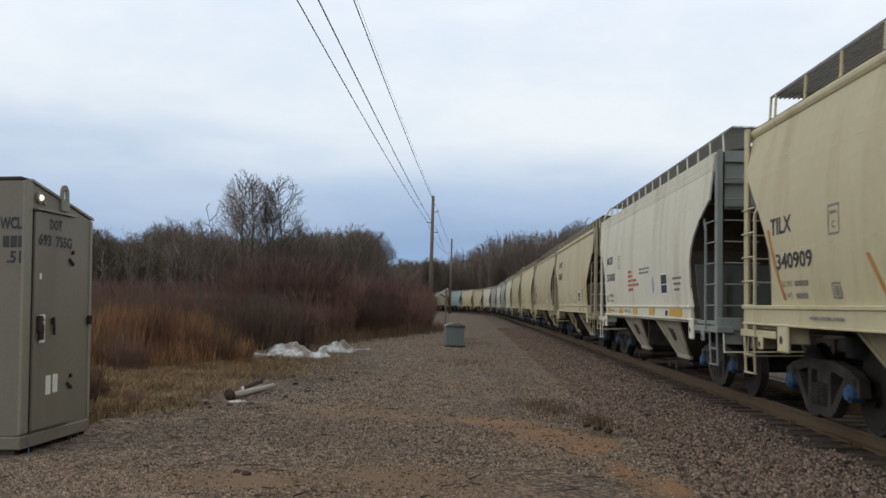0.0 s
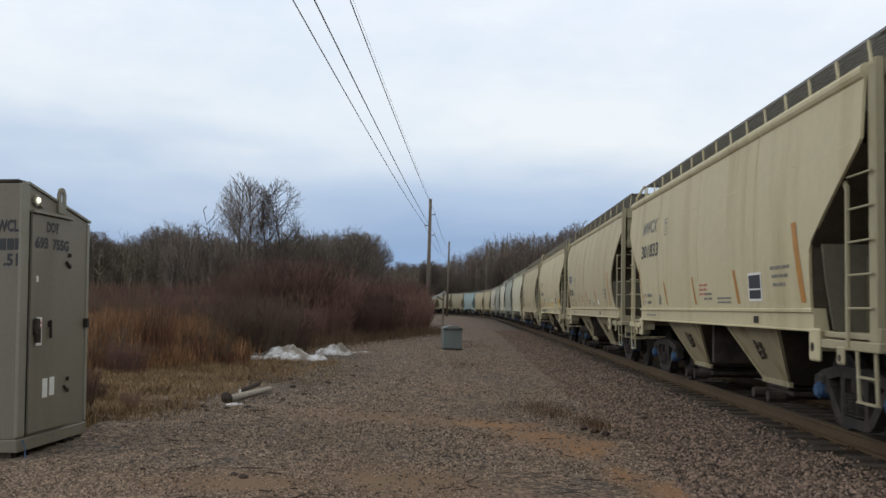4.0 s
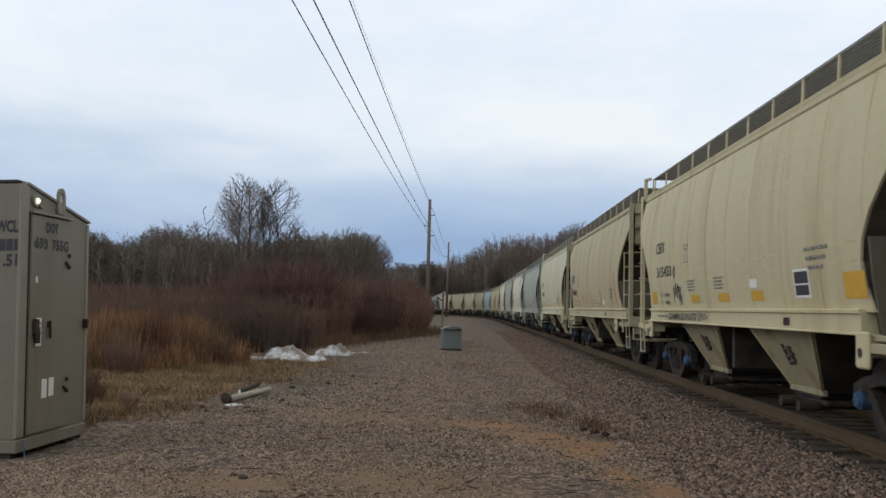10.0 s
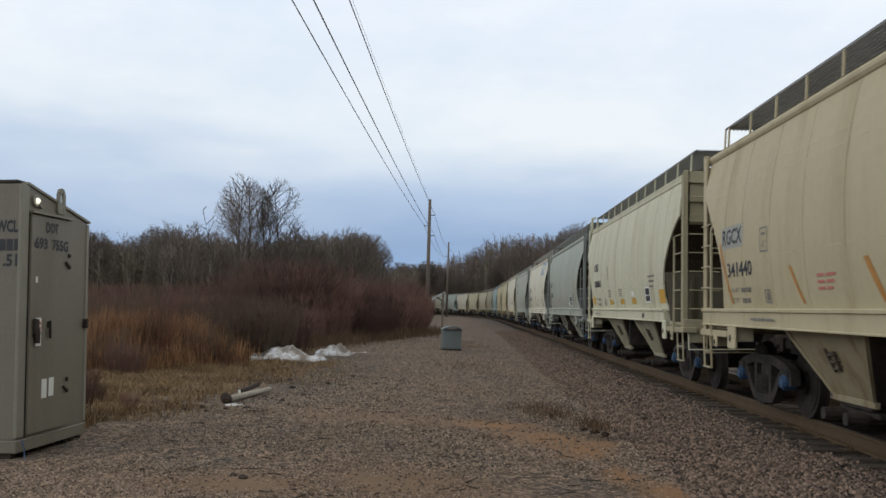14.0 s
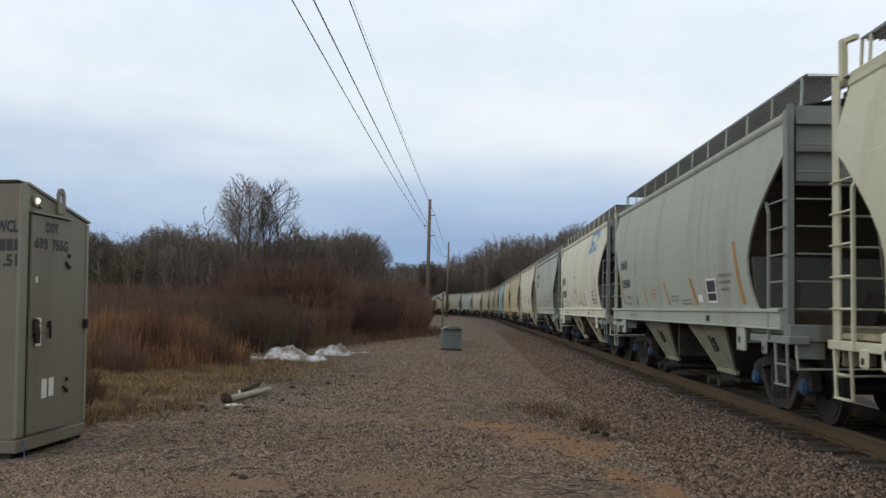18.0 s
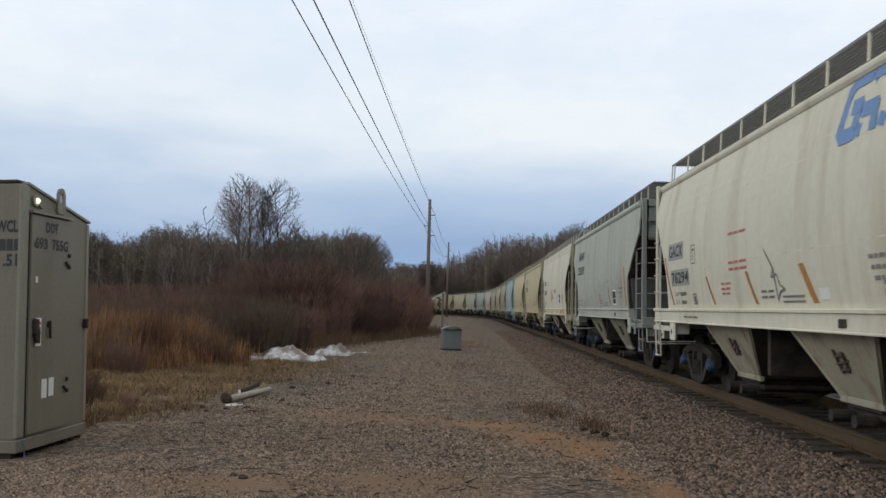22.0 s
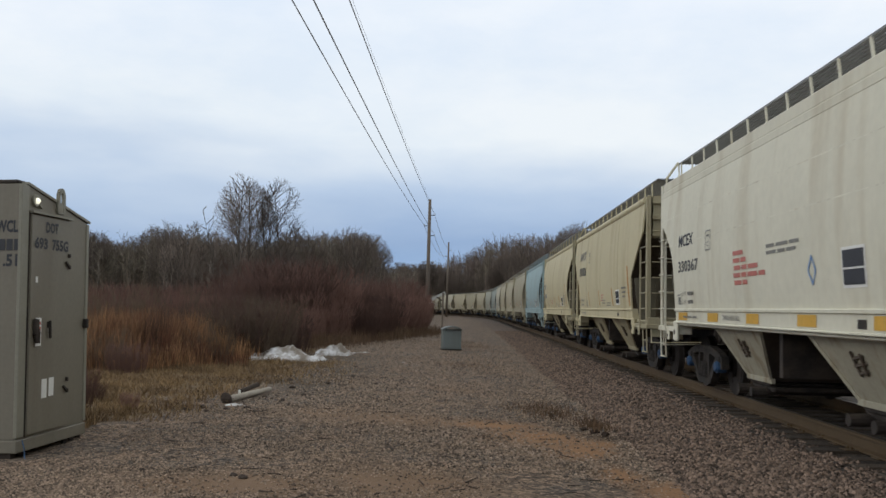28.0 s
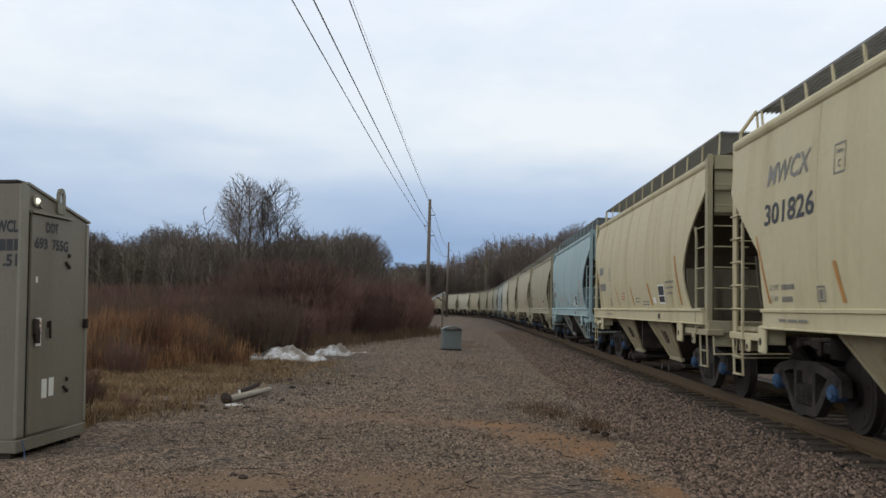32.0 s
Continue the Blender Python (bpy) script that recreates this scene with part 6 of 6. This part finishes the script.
def tall_place(rng):
    while True:
        y = 16.5 + 30 * rng.random() ** 1.3
        x = rng.uniform(-0.44, -0.17) * y - 0.6
        clump = 0.5 + 0.6 * noise.noise((x * 0.9, y * 0.9, 2)) + 0.5 * noise.noise((x * 2.6, y * 2.2, 12))
        edge = -3.75 - 0.13 * (y - 15)
        if x > edge + 0.6 * noise.noise((y, 0, 0)):
            continue
        front = 17.5 + 4.5 * max(0.0, min(1.0, (x + 7.0) / 2.5)) + 1.6 * noise.noise((x * 0.8, 0, 3))
        deep = max(0.0, min(1.0, (y - front) / 3.0 + 0.25 * noise.noise((x * 1.5, y * 1.5, 4))))
        if clump > rng.random() * 0.9 and deep > rng.random() * 0.6:
            return x, y, (0.35 + 0.65 * deep) * (0.75 + 0.4 * max(0.0, min(1.0, clump))) * min(1.0, 0.5 + max(0.0, edge - x) * 0.35)


def rust_place(rng):
    while True:
        x, y, k = tall_place(rng)
        if noise.noise((x * 0.55, y * 0.4, 17)) + 0.5 * noise.noise((x * 1.6, y * 1.3, 19)) > -0.05:
            return x, y, k * 1.05


def tan_place(rng):
    while True:
        x, y, k = tall_place(rng)
        if noise.noise((x * 0.55, y * 0.4, 17)) + 0.5 * noise.noise((x * 1.6, y * 1.3, 19)) < 0.12:
            return x, y, k


v, f = blades(50000, tan_place, 0.30, 1.34, 0.016, 21, 0.30)
tagged(part_of("tall_grass", mesh_of("tall_grass", v, f), M_GRASS, None), "tall dead tan grass", "grass", kind="stuff")
v, f = blades(42000, rust_place, 0.30, 1.30, 0.015, 25, 0.34)
tagged(part_of("tall_weeds", mesh_of("tall_weeds", v, f), M_RUST, None), "tall dead rust-brown weeds", "grass", kind="stuff")


def short_place(rng):
    while True:
        y = rng.uniform(10.6, 30)
        x = rng.uniform(-0.50, -0.09) * y
        edge = -3.55 - 0.05 * (y - 11) + 0.5 * noise.noise((y * 0.5, 0, 0)) + (0.9 if 17 < y < 24 else 0.0)
        if x > edge + rng.gauss(0, 0.35 if y < 17 else 0.6):
            continue
        if y < 11.4 and x > -4.1:
            continue
        c = 0.5 + 0.5 * noise.noise((x * 1.3, y * 1.3, 5))
        if c > rng.random() * 0.8:
            return x, y, 0.5 + c


v, f = blades(64000, short_place, 0.03, 0.17, 0.013, 22, 1.3)
tagged(part_of("short_grass", mesh_of("short_grass", v, f), M_TURF, None), "short matted dead tan grass", "grass", kind="stuff")


def verge_place(rng):
    t = rng.random()
    x, y = -4.6 + 4.4 * t, 30.0 + 23.5 * t
    return x + rng.gauss(-0.5, 0.7), y + rng.gauss(0.8, 1.6), rng.uniform(0.35, 1.0)


v, f = blades(9000, verge_place, 0.15, 0.75, 0.016, 24)
tagged(part_of("verge_grass", mesh_of("verge_grass", v, f), M_VERGE, None), "brown dead weeds along the thicket", "grass", kind="stuff")


def tuft_place(rng):
    c = rng.choice(((1.55, 13.7, 0.5), (1.35, 14.1, 0.5), (1.65, 13.2, 0.4), (1.98, 12.2, 0.22), (2.02, 11.9, 0.2), (-3.9, 12.6, 0.35), (-4.4, 12.8, 0.4), (-3.6, 13.0, 0.3), (0.6, 24.0, 0.8), (1.0, 35.5, 0.8), (-0.4, 45, 1.2), (-1.4, 48, 1.5), (1.1, 40, 1.0)))
    return c[0] + rng.gauss(0, c[2] * 0.5), c[1] + rng.gauss(0, c[2] * 0.9), rng.uniform(0.3, 1.0)


v, f = blades(3000, tuft_place, 0.04, 0.17, 0.008, 23, 0.9)
tagged(part_of("weed_tufts", mesh_of("weed_tufts", v, f), M_VERGE, None), "thin dry weed tufts on the gravel", "grass", kind="stuff")


# brush added on the far side of the track, to darken the gaps under cars
def brush_place(rng):
    x, y, p = line(rng.uniform(-12, 120), rng.uniform(5.2, 10.5))
    return x, y, rng.uniform(0.5, 1.0)


v, f = blades(16000, brush_place, 0.5, 1.9, 0.035, 27, 0.5)
tagged(part_of("trackside_brush", mesh_of("trackside_brush", v, f), M_VERGE, None), "brown dead brush added beyond the track to darken the gaps under the cars", "brush", kind="stuff")


# ---- snow heaps ----
def snow_mound(x, y, rx, ry, h, seed, label):
    rows, n = [], 22
    for i in range(n + 1):
        row = []
        for j in range(n * 2 + 1):
            u, w = -1 + 2 * i / n, -1 + 2 * j / (n * 2)
            d = u * u + w * w + 0.35 * noise.noise((u * 2.2 + seed, w * 2.6, seed))
            z = h * max(0.0, 1 - d) ** 0.7 * (0.75 + 0.6 * noise.noise((u * 2 + seed, w * 3, 9))) + h / 0.36 * (0.05 * noise.noise((u * 7, w * 10, seed)) + 0.05 * noise.noise((u * 19, w * 24, seed)))
            row.append((x + w * rx, y + u * ry, -0.17 + z if d < 1 else -0.34))
        rows.append(row)
    return tagged(part_of("snow_mound", grid_mesh("snow_mound", rows), M_SNOW, None, smooth=True), label, "snow", "remnants of snow")


snow_mound(-4.12, 24.6, 1.10, 0.9, 0.34, 1.0, "melting heap of dirty white snow")
snow_mound(-3.15, 27.6, 0.58, 0.6, 0.36, 4.0, "small melting heap of dirty snow")
snow_mound(-2.45, 29.0, 0.35, 0.25, 0.08, 6.0, "flat scrap of melting snow")
snow_mound(-3.0, 13.45, 0.24, 0.16, 0.05, 7.0, "thin scrap of snow beside the log")
snow_mound(-1.05, 24.4, 0.16, 0.10, 0.06, 8.0, "tiny scrap of snow")
snow_mound(-4.45, 20.6, 0.10, 0.08, 0.06, 9.0, "tiny scrap of snow")

# ---- logs ----
lg = tagged(new("log"), "bleached broken log lying on the gravel with a dark end", "log")
bm = bmesh.new()
tube(bm, (0, 0, 0.08), (0.30, 1.65, 0.09), 0.055, 0.042, sides=12)
part("stem", bm, M_LOG, lg, smooth=True)
bm = bmesh.new()
bmesh.ops.create_icosphere(bm, subdivisions=2, radius=0.09)
for v in bm.verts:
    v.co *= 1 + 0.35 * noise.noise(v.co * 9)
bmesh.ops.translate(bm, verts=bm.verts[:], vec=(-0.03, -0.05, 0.10))
part("stump_end", bm, M_LOGEND, lg)
bm = bmesh.new()
tube(bm, (0.02, 0.75, 0.13), (0.14, 1.45, 0.18), 0.035, 0.04, sides=8)
part("branch", bm, M_LOGEND, lg)
bm = bmesh.new()
tube(bm, (0.06, 0.45, 0.12), (0.06, 0.45, 0.18), 0.02, sides=6)
part("knot", bm, M_WHITE, lg)
lg.matrix_basis = pose(-3.12, 13.75, -0.17)


# ---- loose stones, as stuff ----
def stones(n, place, seed, r0, r1):
    rng = random.Random(seed)
    v, f = [], []
    for i in range(n):
        x, y, z = place(rng)
        r = rng.uniform(r0, r1)
        g = rng.uniform(0, math.tau)
        c, s = math.cos(g), math.sin(g)
        b = len(v)
        for a, bb, h in ((1, 0, 0.1), (0.2, 0.9, 0), (-0.9, 0.3, 0.15), (-0.2, -0.8, 0.05), (0.25, 0.1, 0.75), (-0.35, -0.1, 0.6), (0, 0, -0.5)):
            a, bb, h = a * r * rng.uniform(0.7, 1.2), bb * r * rng.uniform(0.7, 1.2), h * r * rng.uniform(0.7, 1.2)
            v.append((x + a * c - bb * s, y + a * s + bb * c, z + h))
        for t in ((0, 1, 4), (1, 5, 4), (1, 2, 5), (2, 3, 5), (3, 4, 5), (3, 0, 4), (1, 0, 6), (2, 1, 6), (3, 2, 6), (0, 3, 6)):
            f.append(tuple(b + q for q in t))
    return v, f


def bed_place(rng):
    s = -9 + 60 * rng.random() ** 2.0
    o = -1.10 - 2.50 * rng.random() ** 0.75
    x, y, p = line(s, o)
    return x, y, float(np.interp(o, [q[0] for q in prof], [q[1] for q in prof])) + 0.02 * noise.noise((x * 1.3, y * 1.3, 7)) + 0.004


v, f = stones(52000, bed_place, 41, 0.011, 0.036)
tagged(part_of("ballast_stones", mesh_of("ballast_stones", v, f), M_STONE, None), "loose pinkish grey crushed stones beside the rails", "stones", kind="stuff")


def sandy(x, y):
    """How much bare red sand shows between the stones, 0 to 1."""
    n = 0.6 * noise.noise((x * 1.3, y * 1.3, 5)) + 0.5 * noise.noise((x * 4.5, y * 4.5, 6))
    return max(0.0, min(1.0, max(1.25 - math.hypot((x - a) / c, (y - b) / d) for a, b, c, d in SAND) + 0.6 * n))


SAND = ((0.80, 12.5, 0.75, 0.5), (1.25, 11.6, 0.65, 0.8), (1.65, 10.7, 0.45, 0.7), (1.95, 11.3, 0.25, 0.4), (-0.6, 12.4, 1.3, 0.7), (-1.6, 7.6, 0.8, 0.4), (-0.4, 8.0, 0.6, 0.5), (1.80, 9.2, 0.2, 0.6), (2.1, 8.4, 0.2, 0.5))


def yard_place(rng):
    while True:
        y = 6.5 + 34 * rng.random() ** 1.8
        x = rng.uniform(-0.50, 0.30) * y
        if from_track(x, y) < 3.3 or x < -3.6 - 0.05 * (y - 11) - (1.2 if y < 11.0 else 0.0):
            continue
        if 1.3 * noise.noise((x * 0.6, y * 0.45, 11)) + 0.5 * noise.noise((x * 1.9, y * 1.5, 13)) + 0.55 > rng.random():
            if 15.5 < y < 27 and x < -1.3 - 0.03 * (y - 15) and rng.random() < 0.8:
                continue
            if rng.random() < 0.88 * sandy(x, y):
                continue
            return x, y, ground_z(x, y) + 0.002


v, f = stones(52000, yard_place, 42, 0.006, 0.018)
tagged(part_of("gravel_stones", mesh_of("gravel_stones", v, f), M_GRAVEL, None), "loose grey gravel on the yard", "gravel", kind="stuff")


def coarse_place(rng):
    while True:
        y = 9 + 33 * rng.random() ** 1.2
        x = rng.uniform(-0.22, 0.26) * y
        if from_track(x, y) < 3.2 or x < -3.4 - 0.03 * (y - 11):
            continue
        if noise.noise((x * 0.5, y * 0.3, 31)) + 0.55 > rng.random():
            if rng.random() < 0.9 * sandy(x, y):
                continue
            return x, y, ground_z(x, y) + 0.003


v, f = stones(20000, coarse_place, 43, 0.010, 0.027)
tagged(part_of("coarse_stones", mesh_of("coarse_stones", v, f), M_COARSE, None), "loose coarse grey stones on the yard", "stones", kind="stuff")


def twig_place(rng):
    y = 7 + 26 * rng.random() ** 1.5
    return rng.uniform(-0.30, 0.28) * y, y


rng = random.Random(51)
segs = []
for i in range(200):
    x, y = twig_place(rng)
    if from_track(x, y) < 3.0:
        continue
    z = ground_z(x, y) + 0.012
    if from_track(x, y) < 4.2:
        z = -0.22
    g, ll = rng.uniform(0, math.tau), rng.uniform(0.04, 0.20)
    segs.append((Vector((x, y, z)), Vector((x + math.cos(g) * ll, y + math.sin(g) * ll, z + rng.uniform(0, 0.02))), 0.007, 0.004))
v, f = tubes(segs, 4)
tagged(part_of("fallen_twigs", mesh_of("fallen_twigs", v, f), M_LOGEND, None), "scattered dark twigs and scraps", "twigs", kind="stuff")

# a few larger stones and clods
for x, y, r in ((-3.45, 12.7, 0.05), (-3.15, 12.6, 0.035), (2.06, 11.6, 0.03), (-2.6, 8.2, 0.03), (-2.75, 14.6, 0.04), (-1.2, 17.5, 0.04), (-2.0, 22.0, 0.05), (3.0, 13.6, 0.05), (-2.95, 12.9, 0.04), (-2.7, 13.1, 0.05), (-2.5, 12.6, 0.03), (-3.3, 13.0, 0.06), (-2.4, 14.2, 0.04), (-2.2, 15.1, 0.05),
                (-2.6, 16.4, 0.06), (-2.1, 17.3, 0.05), (-2.9, 17.9, 0.06), (-1.8, 19.2, 0.05), (2.0, 12.0, 0.06), (1.9, 12.25, 0.05), (2.1, 11.8, 0.05), (-1.75, 8.0, 0.035), (-1.65, 7.9, 0.04)):
    bm = bmesh.new()
    bmesh.ops.create_icosphere(bm, subdivisions=2, radius=r)
    for vv in bm.verts:
        vv.co *= 1 + 0.5 * noise.noise(vv.co / r * 1.3 + Vector((x, y, 0)))
        vv.co.z *= 0.6
    ob = tagged(part("clod", bm, M_LOGEND, None), "dark clod of earth on the gravel", "clod", "clods on the yard")
    ob.location = (x, y, ground_z(x, y) + r * 0.2 if from_track(x, y) > 4 else -0.22)

# ---- ties: the nearest as pieces of their own, the far ones joined ----
tie_bm = bmesh.new()
box(tie_bm, -1.30, 1.30, -0.115, 0.115, -0.36, -0.187, 0.012)
tie_me = bpy.data.meshes.new("tie")
tie_bm.to_mesh(tie_me)
tie_bm.free()
tie_me.materials.append(M_TIE)
plate_bm = bmesh.new()
for sx in (-1, 1):
    box(plate_bm, sx * 0.7525 - 0.17, sx * 0.7525 + 0.17, -0.09, 0.09, -0.19, -0.178)
    for yy in (-0.06, 0.06):
        box(plate_bm, sx * 0.7525 - 0.10, sx * 0.7525 - 0.075, yy - 0.012, yy + 0.012, -0.18, -0.15)
plate_me = bpy.data.meshes.new("tie_plate")
plate_bm.to_mesh(plate_me)
plate_bm.free()
plate_me.materials.append(M_RAIL)
random.seed(12)
s = -20.0
for i in range(160):
    x, y, p = line(s, random.uniform(-0.10, 0.10))
    t = part_of("tie", tie_me, None, track)
    t.location, t.rotation_euler = (x, y, random.uniform(-0.008, 0.008)), (0, 0, -p + random.uniform(-0.015, 0.015))
    if i < 110:
        pl = part_of("tie_plate", plate_me, None, t)
    s += 0.52 + random.uniform(-0.02, 0.02)
fv, ff = [], []
while s < 330:
    x, y, p = line(s)
    b = len(fv)
    for z in (-0.34, -0.187):
        for a, c in ((-1.3, -0.11), (1.3, -0.11), (1.3, 0.11), (-1.3, 0.11)):
            fv.append((x + a * math.cos(p) + c * math.sin(p), y - a * math.sin(p) + c * math.cos(p), z))
    ff += [tuple(b + q for q in t) for t in ((4, 5, 6, 7), (0, 1, 5, 4), (1, 2, 6, 5), (2, 3, 7, 6), (3, 0, 4, 7))]
    s += 0.52
tagged(part_of("far_ties", mesh_of("far_ties", fv, ff), M_TIE, track), kind="stuff")


# ---- what moves ----
PITCH = 13.7276                  # the length of a car with its coupling


def travelled(t):
    """How far the first coupling has come past the reference line, slowing slightly."""
    return 1.4176 + 4.80703 * t - 0.0031168 * t * t


def motions():
    for i, car in enumerate(train):
        near = PITCH * (i - 2) - 0.20
        rows = []
        for k in range(65):
            x, y, p = line(near - travelled(0.5 * k) + HL)
            rows.append((0.5 * k, pose(x, y, 0, 0, 0, -math.degrees(p))))
        walk(car, rows)
        # wheels roll: near cars alone are seen closely enough
        if 1 <= i <= 13:
            for wh in [o for o in car.children if o.name.split(".")[0] == "wheelset"]:
                at0 = wh.location.copy()
                n = 32 * 8
                walk(wh, [(32.0 * k / n, Matrix.Translation(at0) @ Matrix.Rotation((travelled(32.0 * k / n) - travelled(0)) / 0.457, 4, "X")) for k in range(n + 1)])


motions()
